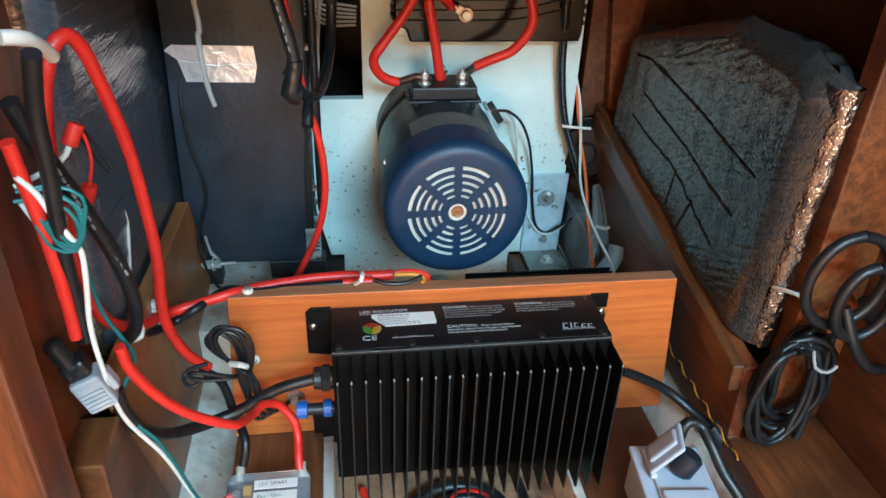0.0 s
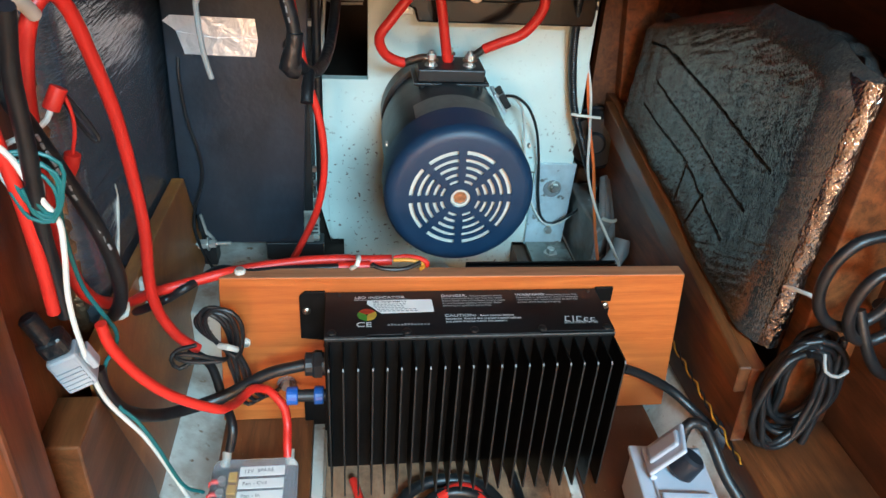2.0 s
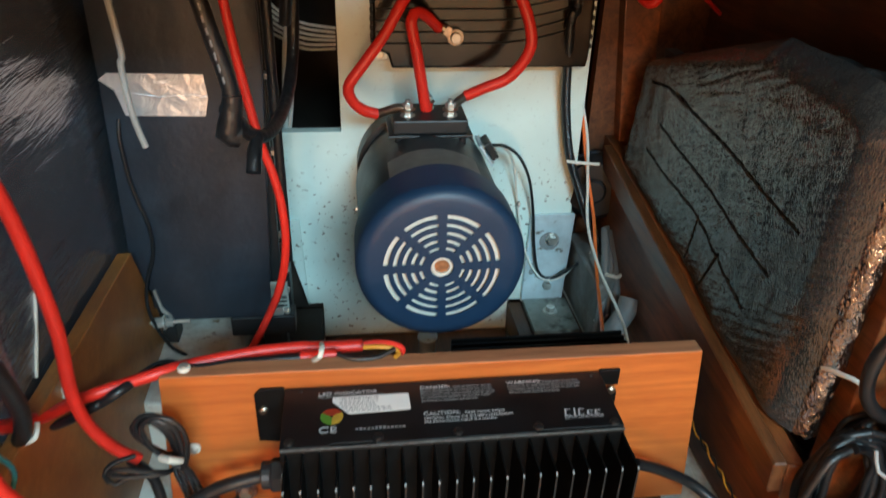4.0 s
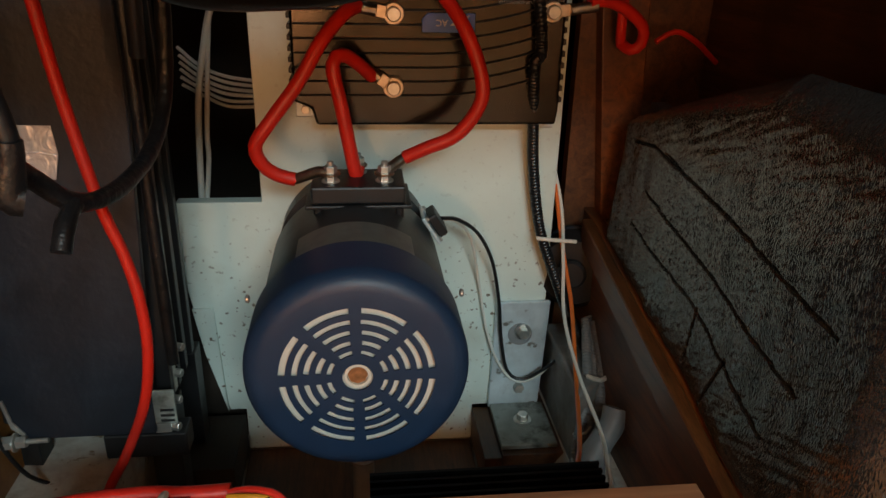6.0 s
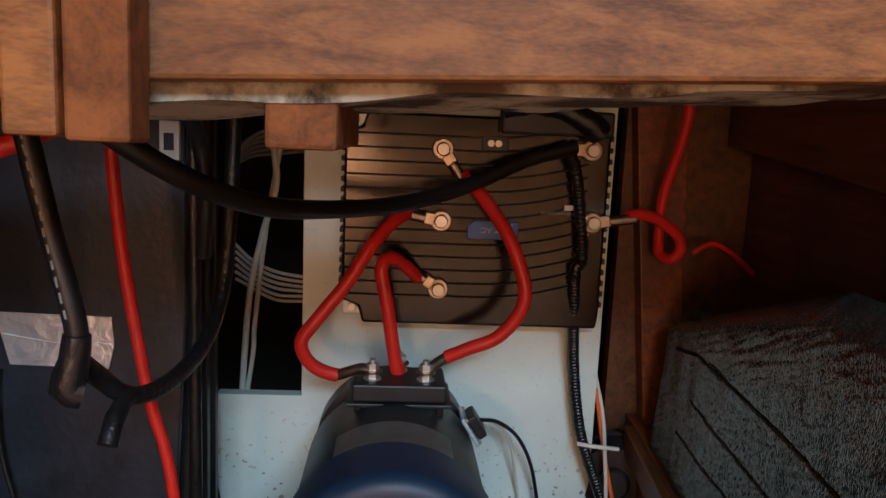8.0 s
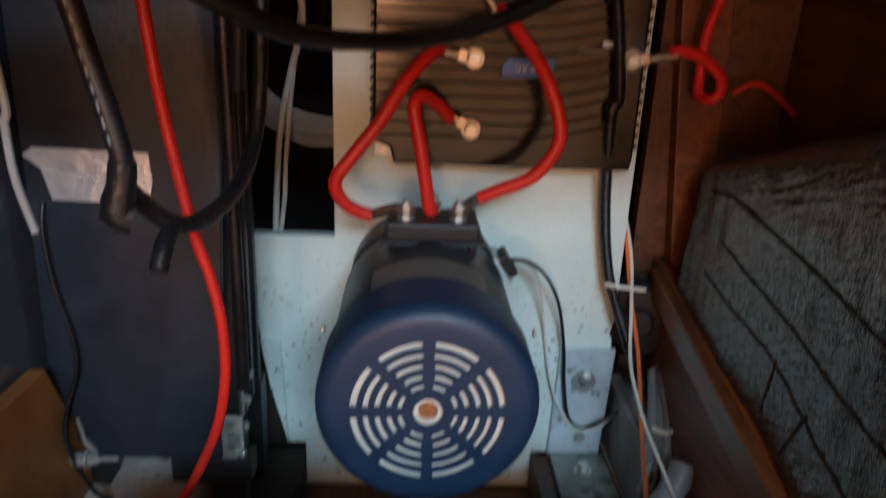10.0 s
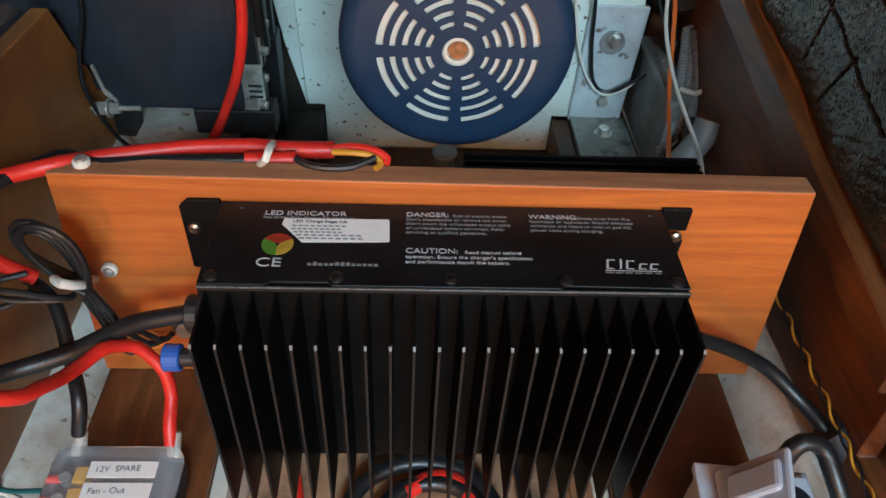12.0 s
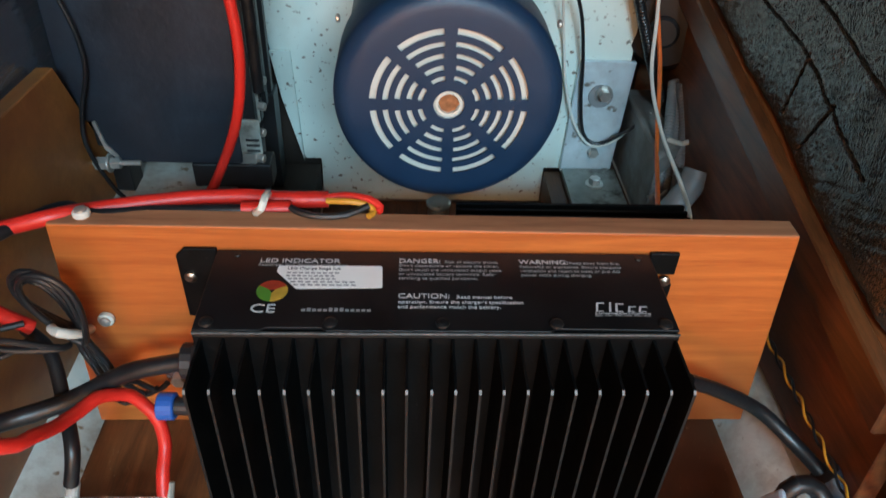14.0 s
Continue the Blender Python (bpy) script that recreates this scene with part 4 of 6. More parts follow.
def converter():
    c = thing("converter", "black finned converter box fixed behind the cedar board", "converter", (0.118, 0.0195, 0.10))
    part("case", block(-0.095, 0.098, 0.0, 0.085, 0.0, 0.080, 0.0015), M_FIN, c)
    for k in range(10):
        y = 0.004 + k * 0.0088
        part("fin", block(-0.095, 0.098, y - 0.0015, y + 0.0015, 0.0795, 0.091), M_FIN, c)
    return c


converter()

# ---- battery box ----


def battery_box():
    b = thing("battery_box", "tall battery box faced with dark rubber sheet and steel clamps", "battery box", (-0.257, 0.245, 0.136))
    part("front_sheet", prism([(-0.055, 0.0), (0.072, 0.0), (0.089, 0.32), (0.089, 0.60), (-0.076, 0.60), (-0.080, 0.30), (-0.0865, 0.048), (-0.064, 0.044)], "y", 0.0, 0.008, 0.0015, 2), M_RUBBER, b, "dark grey rubber facing")
    part("case", block(-0.072, 0.070, 0.0085, 0.17, 0.012, 0.60, 0.003), M_BLACK, b)
    for y in (0.022, 0.052, 0.084, 0.118):
        part("frame_bar", block(0.0705, 0.086, y, y + 0.012, 0.02, 0.58, 0.001), M_BLACK, b, "black frame bar")
    for z in (0.10, 0.21, 0.30, 0.42):
        part("bolt", moved(hexnut(0.005, 0, 0.006), Matrix.Translation((0.0865, 0.030, z)) @ facing((0, 0, 1), (1, 0, 0))), M_STEEL, b)
    part("clamp", prism([(-0.0655, 0.046), (-0.062, 0.047), (-0.0575, 0.022), (-0.048, 0.008), (-0.050, 0.005), (-0.060, 0.016)], "y", -0.003, -0.0005, 0.0004, 1), M_STEEL, b, "pale bent corner strip")
    rail = part("clamp_rod", moved(rod(0.0026, 0, 0.062, 12), Matrix.Translation((-0.088, -0.007, 0.002)) @ facing((0, 0, 1), (1, 0, 0.03))), M_STEEL, b, "threaded steel rod")
    part("nut", moved(hexnut(0.0072, 0.018, 0.030), Matrix.Translation((-0.088, -0.007, 0.002)) @ facing((0, 0, 1), (1, 0, 0.03))), M_STEEL, rail)
    part("nut", moved(hexnut(0.0062, 0.033, 0.042), Matrix.Translation((-0.088, -0.007, 0.002)) @ facing((0, 0, 1), (1, 0, 0.03))), M_STEEL, rail)
    part("washer", moved(rod(0.0095, 0.0305, 0.0325, 20), Matrix.Translation((-0.088, -0.007, 0.002)) @ facing((0, 0, 1), (1, 0, 0.03))), M_STEEL, rail)
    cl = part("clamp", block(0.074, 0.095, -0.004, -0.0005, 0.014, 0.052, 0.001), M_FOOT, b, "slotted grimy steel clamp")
    for z in (0.017, 0.023, 0.029):
        part("slot", block(0.080, 0.093, -0.0046, -0.0041, z, z + 0.0026), M_BLACK, cl)
    for k in range(4):
        part("clamp_plate", block(0.066, 0.086, 0.004 + k * 0.016, 0.015 + k * 0.016, -0.016 + k * 0.020, 0.012 + k * 0.022, 0.001), M_STEEL, b, "bright steel clamp plate")
        part("clamp_bolt", moved(hexnut(0.0045, 0, 0.010), Matrix.Translation((0.084, 0.010 + k * 0.016, 0.002 + k * 0.021)) @ facing((0, 0, 1), (1, -0.3, 0))), M_STEEL, b)
    for y in (0.03, 0.13):
        part("foot", block(-0.085, -0.055, y, y + 0.03, -0.145, 0.0115, 0.001), M_BLACK, b)
        part("foot", block(0.055, 0.085, y, y + 0.03, -0.165, 0.0115, 0.001), M_BLACK, b)
    part("cross_bar", block(0.02, 0.10, 0.002, 0.03, -0.030, -0.002, 0.002), M_BLACK, b)
    part("foil_flap", prism([(-0.064, 0.2935), (-0.0575, 0.2665), (0.0245, 0.2645), (0.0295, 0.2855), (0.010, 0.2885), (-0.020, 0.2865), (-0.045, 0.2905)], "y", -0.0026, -0.0014), M_FOILTAPE, b, "folded lower flap of the foil tape")
    tape = part("foil_tape", prism([(-0.079, 0.305), (-0.065, 0.294), (-0.058, 0.268), (0.024, 0.266), (0.029, 0.286), (0.027, 0.310), (-0.070, 0.312)], "y", -0.0012, -0.0002), M_FOILTAPE, b, "crumpled strip of silver foil tape")
    return b


battery_box()

# ---- insulation panels ----


# long creases pressed into the starboard sheet, as (y, z) lines
CREASES = (((0.271, 0.411), (0.108, 0.391), (-0.013, 0.374)), ((0.301, 0.362), (0.150, 0.340), (0.010, 0.315)), ((0.326, 0.319), (0.169, 0.303), (0.029, 0.266)),
           ((0.159, 0.304), (0.167, 0.247)), ((0.099, 0.288), (0.120, 0.235)), ((0.36, 0.40), (0.30, 0.41), (0.24, 0.405)))


def crease_depth(y, z):
    best = 1.0
    for line in CREASES:
        for (ya, za), (yb, zb) in zip(line, line[1:]):
            t = max(0.0, min(1.0, ((y - ya) * (yb - ya) + (z - za) * (zb - za)) / ((yb - ya) ** 2 + (zb - za) ** 2)))
            best = min(best, math.hypot(y - ya - t * (yb - ya), z - za - t * (zb - za)))
    return max(0.0, 1 - best / 0.0020)


def starboard_insulation():
    """A foil-faced panel lying against the hull side: creased face, rolled foil end, folded top."""
    y_end, y_far, bottom, thick = -0.074, 0.385, 0.196, 0.031
    t = thing("insulation_panel", "black creased insulation panel with a crumpled silver foil end", "insulation panel", (0.3025, y_end, bottom))
    L, ny, nz = y_far - y_end, 320, 220

    def crest(y):
        return 0.318 - 0.33 * max(0.0, y - 0.19) - 0.30 * max(0.0, 0.055 - y) - 0.05 * max(0.0, 0.10 - y)
    bm = bmesh.new()
    g = []
    for i in range(ny + 1):
        row = []
        for j in range(nz + 1):
            y, f = L * i / ny, j / nz
            foot = 0.18 * y
            z = foot + (crest(y) - foot) * f
            d = 0.004 * noise.noise(Vector((y * 9, z * 9, 0.32))) + 0.0014 * noise.noise(Vector((y * 45, z * 30, 3)))
            q = y * 0.42 + z * 0.91
            d += 0.0007 * noise.noise(Vector((q * 190, (y * 0.91 - z * 0.42) * 26, 5)))
            edge = max(0.0, 1 - y / 0.035)
            roll = max(0.0, (f - 0.90) / 0.10)
            dx = d + 0.016 * edge ** 2 + 0.022 * roll ** 2 + 0.045 * z + 0.0045 * crease_depth(y_end + y, bottom + z)
            row.append(bm.verts.new((dx, y, z)))
        g.append(row)
    for i in range(ny):
        for j in range(nz):
            bm.faces.new((g[i][j], g[i + 1][j], g[i + 1][j + 1], g[i][j + 1]))
    part("face_sheet", bm, M_INSUL, t, "", True)
    bm = bmesh.new()
    rows, h = [], crest(0.0)
    for j in range(141):
        z = h * j / 140
        row = []
        for k in range(21):
            a = math.pi * (k / 20 * 1.12 - 0.12)
            r = thick / 2
            wob = 1 + 0.07 * noise.noise(Vector((k * 0.4, z * 45, 3.2))) + 0.05 * noise.noise(Vector((k * 0.6, z * 110, 7.2)))
            row.append(bm.verts.new((0.014 + r - r * math.cos(a) * wob + 0.045 * z, 0.014 - 0.024 * math.sin(a) * wob, z + 0.003 * noise.noise(Vector((k * 0.7, z * 90, 1))))))
        rows.append(row)
    for j in range(140):
        for k in range(20):
            bm.faces.new((rows[j][k], rows[j][k + 1], rows[j + 1][k + 1], rows[j + 1][k]))
    part("foil_end", bm, M_COPFOIL, t, "crumpled silver foil wrapped round the end", True)
    # loose flap of film folded over the top edge
    bm = bmesh.new()
    rows = []
    for i in range(61):
        y = 0.004 + 0.150 * i / 60
        row = []
        for k in range(11):
            f = k / 10
            z = crest(y) - 0.004 - 0.030 * f * f + 0.006 * noise.noise(Vector((y * 50, f * 2, 4)))
            row.append(bm.verts.new((0.030 + 0.045 * z + 0.062 * f + 0.004 * noise.noise(Vector((y * 70, f * 5, 8))), y, z)))
        rows.append(row)
    for i in range(60):
        for k in range(10):
            bm.faces.new((rows[i][k], rows[i + 1][k], rows[i + 1][k + 1], rows[i][k + 1]))
    part("top_flap", bm, M_INSUL, t, "dark film folded over the top edge", True)
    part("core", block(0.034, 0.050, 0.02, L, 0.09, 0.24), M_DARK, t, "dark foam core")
    return t


def port_insulation():
    """A flat panel wrapped in black film, its wrapped end towards the opening."""
    y_end, y_far, bottom, top, thick = -0.070, 0.47, 0.14, 0.745, 0.05
    t = thing("insulation_panel", "panel wrapped in glossy black film with a brown crinkled end", "insulation panel", (-0.349, y_end, bottom))
    L, h, ny, nz = y_far - y_end, top - bottom, 120, 200
    bm = bmesh.new()
    g = []
    for i in range(ny + 1):
        row = []
        for j in range(nz + 1):
            y, z = L * i / ny, h * j / nz
            q = z + 0.12 * y
            d = 0.0035 * noise.noise(Vector((y * 6, z * 6, 1))) + 0.0012 * noise.noise(Vector((y * 7, q * 90, 2)))
            edge = max(0.0, 1 - y / 0.03)
            row.append(bm.verts.new((d - 0.016 * edge ** 2, y, z)))
        g.append(row)
    for i in range(ny):
        for j in range(nz):
            bm.faces.new((g[i][j], g[i][j + 1], g[i + 1][j + 1], g[i + 1][j]))
    part("face_sheet", bm, M_FILM, t, "", True)
    bm = bmesh.new()
    rows = []
    for j in range(121):
        z = h * j / 120
        row = []
        for k in range(15):
            a = math.pi * (k / 14 * 1.1 - 0.1)
            r = thick / 2
            wob = 1 + 0.16 * noise.noise(Vector((k * 0.6, z * 60, 5))) + 0.08 * noise.noise(Vector((k, z * 140, 9)))
            row.append(bm.verts.new((-0.012 - r + r * math.cos(a) * wob, 0.012 - 0.024 * math.sin(a) * wob, z + 0.003 * noise.noise(Vector((k, z * 80, 1))))))
        rows.append(row)
    for j in range(120):
        for k in range(14):
            bm.faces.new((rows[j][k], rows[j + 1][k], rows[j + 1][k + 1], rows[j][k + 1]))
    part("foil_end", bm, M_GOLDWRAP, t, "brown crinkled wrap round the end")
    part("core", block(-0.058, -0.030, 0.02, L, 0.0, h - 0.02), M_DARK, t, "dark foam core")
    return t


starboard_insulation()
port_insulation()

STRIPE = bmesh.new()

# ---- cables at the motor and controller ----
cable("phase_cable", [(0.08, 0.381, 0.573), (0.096, 0.36, 0.554), (0.121, 0.335, 0.518), (0.138, 0.325, 0.475), (0.138, 0.325, 0.446), (0.117, 0.33, 0.415), (0.087, 0.335, 0.4), (0.066, 0.34, 0.389)], 0.0069, M_RED, "thick red phase cable between controller and motor", "cable", group="phase cables")
cable("phase_cable", [(0.022, 0.381, 0.531), (0.008, 0.36, 0.525), (-0.013, 0.34, 0.502), (-0.036, 0.33, 0.465), (-0.063, 0.325, 0.43), (-0.079, 0.325, 0.406), (-0.073, 0.33, 0.385), (-0.059, 0.335, 0.373), (-0.044, 0.338, 0.368)], 0.0069, M_RED, "thick red phase cable between controller and motor", "cable", group="phase cables")
cable("phase_cable", [(0.035, 0.381, 0.463), (0.02, 0.36, 0.48), (0.006, 0.347, 0.489), (-0.003, 0.338, 0.481), (0.004, 0.336, 0.443), (0.011, 0.338, 0.402), (0.017, 0.343, 0.37), (0.019, 0.348, 0.378)], 0.0069, M_RED, "thick red phase cable between controller and motor", "cable", group="phase cables")


def motor_lug(pts, at):
    t = thing("cable_lug", "dull tinned ring lug on a motor terminal stud", "cable lug", at, "motor lugs")
    inv = Matrix.Translation(-Vector(at))
    part("barrel", moved(tube(pts, 0.0055, 12, 0.004), inv), M_TINLUG, t, "", True)
    part("ring", rod(0.0098, -0.0012, 0.0012, 24, 0.0004), M_TINLUG, t)
    return t

motor_lug([(-0.044, 0.338, 0.368), (-0.020, 0.328, 0.379), (-0.012, 0.325, 0.3782)], (-0.008, 0.324, 0.3780))
motor_lug([(0.066, 0.34, 0.389), (0.052, 0.331, 0.382), (0.048, 0.327, 0.3782)], (0.045, 0.324, 0.3780))
motor_lug([(0.019, 0.350, 0.3775), (0.019, 0.349, 0.3780), (0.019, 0.351, 0.3780)], (0.019, 0.353, 0.3780))
cable("supply_cable", [(0.255, 0.38, 0.538), (0.275, 0.385, 0.539), (0.299, 0.39, 0.53), (0.32, 0.395, 0.513), (0.322, 0.4, 0.495), (0.313, 0.405, 0.488), (0.307, 0.42, 0.493)], 0.0062, M_RED, "red supply cable curling from the controller terminal", "cable")
cable("supply_cable", [(0.303, 0.36, 0.676), (0.307, 0.37, 0.64), (0.304, 0.385, 0.6), (0.299, 0.4, 0.557), (0.302, 0.41, 0.507), (0.307, 0.42, 0.493)], 0.0055, M_RED, "red supply cable running up the dark frame", "cable")
cable("supply_cable", [(0.342, 0.41, 0.496), (0.363, 0.41, 0.507), (0.386, 0.41, 0.498), (0.42, 0.42, 0.473)], 0.003, M_RED, "thin dark red wire against the frame", "cable")
cable("wiring_loom", [(0.175, 0.372, 0.607), (0.188, 0.374, 0.598), (0.198, 0.378, 0.571), (0.209, 0.38, 0.493), (0.203, 0.38, 0.474), (0.211, 0.4, 0.411), (0.219, 0.412, 0.349), (0.231, 0.41, 0.281), (0.251, 0.405, 0.225), (0.273, 0.4, 0.17), (0.3, 0.395, 0.12), (0.322, 0.39, 0.089)], 0.0065, M_TAPE, "black corrugated wiring loom tied to the bulkhead edge", "cable", step=0.0013, ridge=0.14)
cable("taped_loom", [(0.115, 0.378, 0.644), (0.145, 0.374, 0.651), (0.177, 0.372, 0.644), (0.205, 0.374, 0.632), (0.219, 0.376, 0.621)], 0.0125, M_TAPE, "lumpy black taped wiring above the controller", "wiring loom", wobble=0.3)
cable("orange_wire", [(0.254, 0.44, 0.326), (0.265, 0.42, 0.247), (0.273, 0.39, 0.187), (0.268, 0.33, 0.123), (0.244, 0.23, 0.115), (0.222, 0.166, 0.135), (0.224, 0.15, 0.1)], 0.0026, M_ORANGE, "orange wire hanging beside the bulkhead", "wire")
cable("white_wire", [(0.252, 0.445, 0.346), (0.262, 0.43, 0.294), (0.262, 0.405, 0.239), (0.259, 0.37, 0.183), (0.259, 0.3, 0.151), (0.254, 0.2, 0.145), (0.237, 0.129, 0.159), (0.243, 0.1, 0.11)], 0.0022, M_WHITEW, "thin white wire hanging beside the bulkhead", "wire")
cable("cable_tie", [(0.226, 0.402, 0.272), (0.241, 0.396, 0.272), (0.273, 0.398, 0.268)], 0.0024, M_NYLON, "white nylon tie round the loom", "cable tie", group="cable ties")
cable("sensor_wire", [(0.106, 0.345, 0.321), (0.126, 0.36, 0.313), (0.153, 0.385, 0.286), (0.175, 0.405, 0.242), (0.189, 0.418, 0.182), (0.195, 0.418, 0.127), (0.205, 0.415, 0.082), (0.225, 0.412, 0.07), (0.251, 0.405, 0.089), (0.278, 0.4, 0.118)], 0.0022, M_BLKCABLE, "thin black sensor wire from the motor", "wire")
cable("sensor_wire", [(0.106, 0.347, 0.319), (0.125, 0.365, 0.309), (0.147, 0.395, 0.275), (0.164, 0.424, 0.203), (0.176, 0.424, 0.14), (0.193, 0.42, 0.092), (0.215, 0.414, 0.067), (0.239, 0.408, 0.074), (0.261, 0.404, 0.099), (0.281, 0.402, 0.12)], 0.0018, M_WHITEW, "thin grey-white sensor wire from the motor", "wire")


def blower():
    b = thing("blower", "round black plastic bilge blower by the dark frame", "blower", (0.302, 0.440, 0.212))
    part("housing", moved(lathe([(0, 0), (0.034, 0), (0.045, 0.006), (0.049, 0.02), (0.049, 0.045), (0.041, 0.055), (0, 0.055)], 32), Matrix.Translation((0, 0.03, 0)) @ facing((0, 0, 1), (-0.45, -1, 0.1))), M_BLACK, b, "", True)
    part("flange", moved(rod(0.053, 0.022, 0.028, 32, 0.001), Matrix.Translation((0, 0.03, 0)) @ facing((0, 0, 1), (-0.45, -1, 0.1))), M_RUBBER, b, "", True)
    part("motor_can", moved(rod(0.018, 0.055, 0.066, 20, 0.003), Matrix.Translation((0, 0.03, 0)) @ facing((0, 0, 1), (-0.45, -1, 0.1))), M_BLACK, b, "", True)
    part("bracket", block(0.0, 0.045, 0.028, 0.034, -0.05, 0.05, 0.001), M_BLACK, b)
    part("sticker", block(0.012, 0.017, -0.0225, -0.0215, -0.030, -0.018), M_PRINT, b)
    return b


blower()

cable("drain_hose", [(0.3, 0.4, 0.165), (0.298, 0.36, 0.13), (0.29, 0.33, 0.1), (0.275, 0.29, 0.06), (0.262, 0.25, 0.035), (0.255, 0.2, 0.02)], 0.0062, M_GREYW, "grey corrugated drain hose tied in a bundle", "hose", group="drain hoses", step=0.0013, ridge=0.12)
cable("drain_hose", [(0.306, 0.404, 0.165), (0.31, 0.364, 0.13), (0.302, 0.334, 0.1), (0.2918, 0.298, 0.06), (0.2812, 0.258, 0.035), (0.2742, 0.20800000000000002, 0.02)], 0.0062, M_GREYW, "grey corrugated drain hose tied in a bundle", "hose", group="drain hoses", step=0.0013, ridge=0.12)
cable("drain_hose", [(0.295, 0.396, 0.165), (0.288, 0.356, 0.13), (0.27999999999999997, 0.326, 0.1), (0.261, 0.282, 0.06), (0.246, 0.242, 0.035), (0.239, 0.192, 0.02)], 0.0062, M_GREYW, "grey corrugated drain hose tied in a bundle", "hose", group="drain hoses", step=0.0013, ridge=0.12)
cable("drain_hose", [(0.303, 0.388, 0.165), (0.304, 0.348, 0.13), (0.296, 0.318, 0.1), (0.28340000000000004, 0.26599999999999996, 0.06), (0.2716, 0.226, 0.035), (0.2646, 0.17600000000000002, 0.02)], 0.0062, M_GREYW, "grey corrugated drain hose tied in a bundle", "hose", group="drain hoses", step=0.0013, ridge=0.12)
cable("cable_tie", [(0.283, 0.335, 0.122), (0.295, 0.322, 0.124), (0.31, 0.33, 0.126), (0.322, 0.34, 0.126)], 0.003, M_NYLON, "white nylon tie round the hoses", "cable tie", group="cable ties")
cable("hose_elbow", [(0.297, 0.27, 0.122), (0.291, 0.262, 0.106), (0.277, 0.252, 0.092), (0.266, 0.245, 0.076), (0.261, 0.24, 0.069)], 0.0150, M_GREYW, "grey rubber hose elbow below the drain hoses", "hose", wobble=0.15, group="drain hoses")
cable("white_wire", [(0.282, 0.3, 0.075), (0.27, 0.285, 0.078), (0.262, 0.3, 0.066)], 0.0016, M_WHITEW, "short loop of white string round the hoses", "wire")

# ---- cables in front of the battery box ----
cable("red_cable", [(-0.186, 0.135, 0.607), (-0.187, 0.138, 0.584), (-0.181, 0.142, 0.507), (-0.167, 0.145, 0.415), (-0.156, 0.147, 0.371), (-0.15, 0.148, 0.329), (-0.151, 0.15, 0.283), (-0.162, 0.155, 0.232), (-0.185, 0.16, 0.178), (-0.205, 0.155, 0.14), (-0.212, 0.14, 0.1)], 0.0044, M_RED, "red battery cable hanging in front of the box", "cable")
cable("black_cable", [(-0.197, 0.035, 0.617), (-0.194, 0.035, 0.602), (-0.183, 0.035, 0.549), (-0.175, 0.035, 0.516), (-0.17, 0.035, 0.49), (-0.172, 0.035, 0.469)], 0.0066, M_BLKCABLE, "thick black cable with faded print ending in a taped lug", "cable")
cable("taped_joint", [(-0.169, 0.033, 0.49), (-0.171, 0.033, 0.475), (-0.175, 0.033, 0.459), (-0.168, 0.036, 0.455)], 0.0085, M_TAPE, "lumpy taped cable joint with bare lug", "cable joint", wobble=0.35)
cable("black_cable", [(-0.176, 0.04, 0.476), (-0.172, 0.065, 0.456), (-0.163, 0.082, 0.438), (-0.154, 0.105, 0.43), (-0.146, 0.15, 0.429), (-0.139, 0.2, 0.442), (-0.134, 0.235, 0.478), (-0.131, 0.25, 0.55), (-0.129, 0.255, 0.64)], 0.0064, M_TAPE, "taped black cable looping beside the box", "cable")
cable("tape_end", [(-0.16, 0.082, 0.436), (-0.161, 0.066, 0.428), (-0.162, 0.055, 0.414)], 0.007, M_TAPE, "loose black tape end hanging from the cable", "tape", wobble=0.3)
cable("black_cable", [(-0.178, 0.06, 0.613), (-0.162, 0.07, 0.603), (-0.138, 0.09, 0.584), (-0.109, 0.12, 0.566), (-0.081, 0.16, 0.554), (-0.045, 0.22, 0.548), (0.0, 0.27, 0.548), (0.047, 0.31, 0.556), (0.092, 0.34, 0.571), (0.139, 0.36, 0.592), (0.192, 0.372, 0.608)], 0.0078, M_BLKCABLE, "thick black cable sagging across to the controller", "cable")
cable("red_cable", [(-0.233, 0.05, 0.588), (-0.213, 0.05, 0.594), (-0.191, 0.06, 0.606), (-0.18, 0.08, 0.615)], 0.006, M_RED, "red cable crossing under the deck", "cable")
cable("black_cable", [(-0.133, 0.13, 0.619), (-0.131, 0.15, 0.599), (-0.129, 0.16, 0.566), (-0.136, 0.18, 0.513)], 0.006, M_BLKCABLE, "black cable down the side of the box", "cable")
cable("thin_wire", [(-0.323, 0.241, 0.399), (-0.324, 0.236, 0.374), (-0.321, 0.236, 0.323), (-0.311, 0.236, 0.273), (-0.312, 0.236, 0.237), (-0.325, 0.234, 0.196), (-0.327, 0.23, 0.159), (-0.314, 0.24, 0.102), (-0.296, 0.25, 0.076)], 0.0022, M_BLKCABLE, "thin black wire running down the box front", "wire")
cable("cable_tie", [(-0.29, 0.1, 0.756), (-0.267, 0.1, 0.528), (-0.268, 0.1, 0.496), (-0.267, 0.1, 0.463), (-0.265, 0.104, 0.439), (-0.261, 0.105, 0.42)], 0.0028, M_CLEARTIE, "long translucent cable tie hanging down", "cable tie", group="cable ties")

clip = thing("plug_clip", "small white plastic plug on the box edge", "plug", (-0.178, 0.24, 0.598))
part("shell", block(-0.008, 0.008, -0.004, 0.004, -0.016, 0.016, 0.001), M_NYLON, clip)
part("slot", block(-0.004, 0.004, -0.0052, -0.0042, -0.008, 0.006), M_INK, clip)

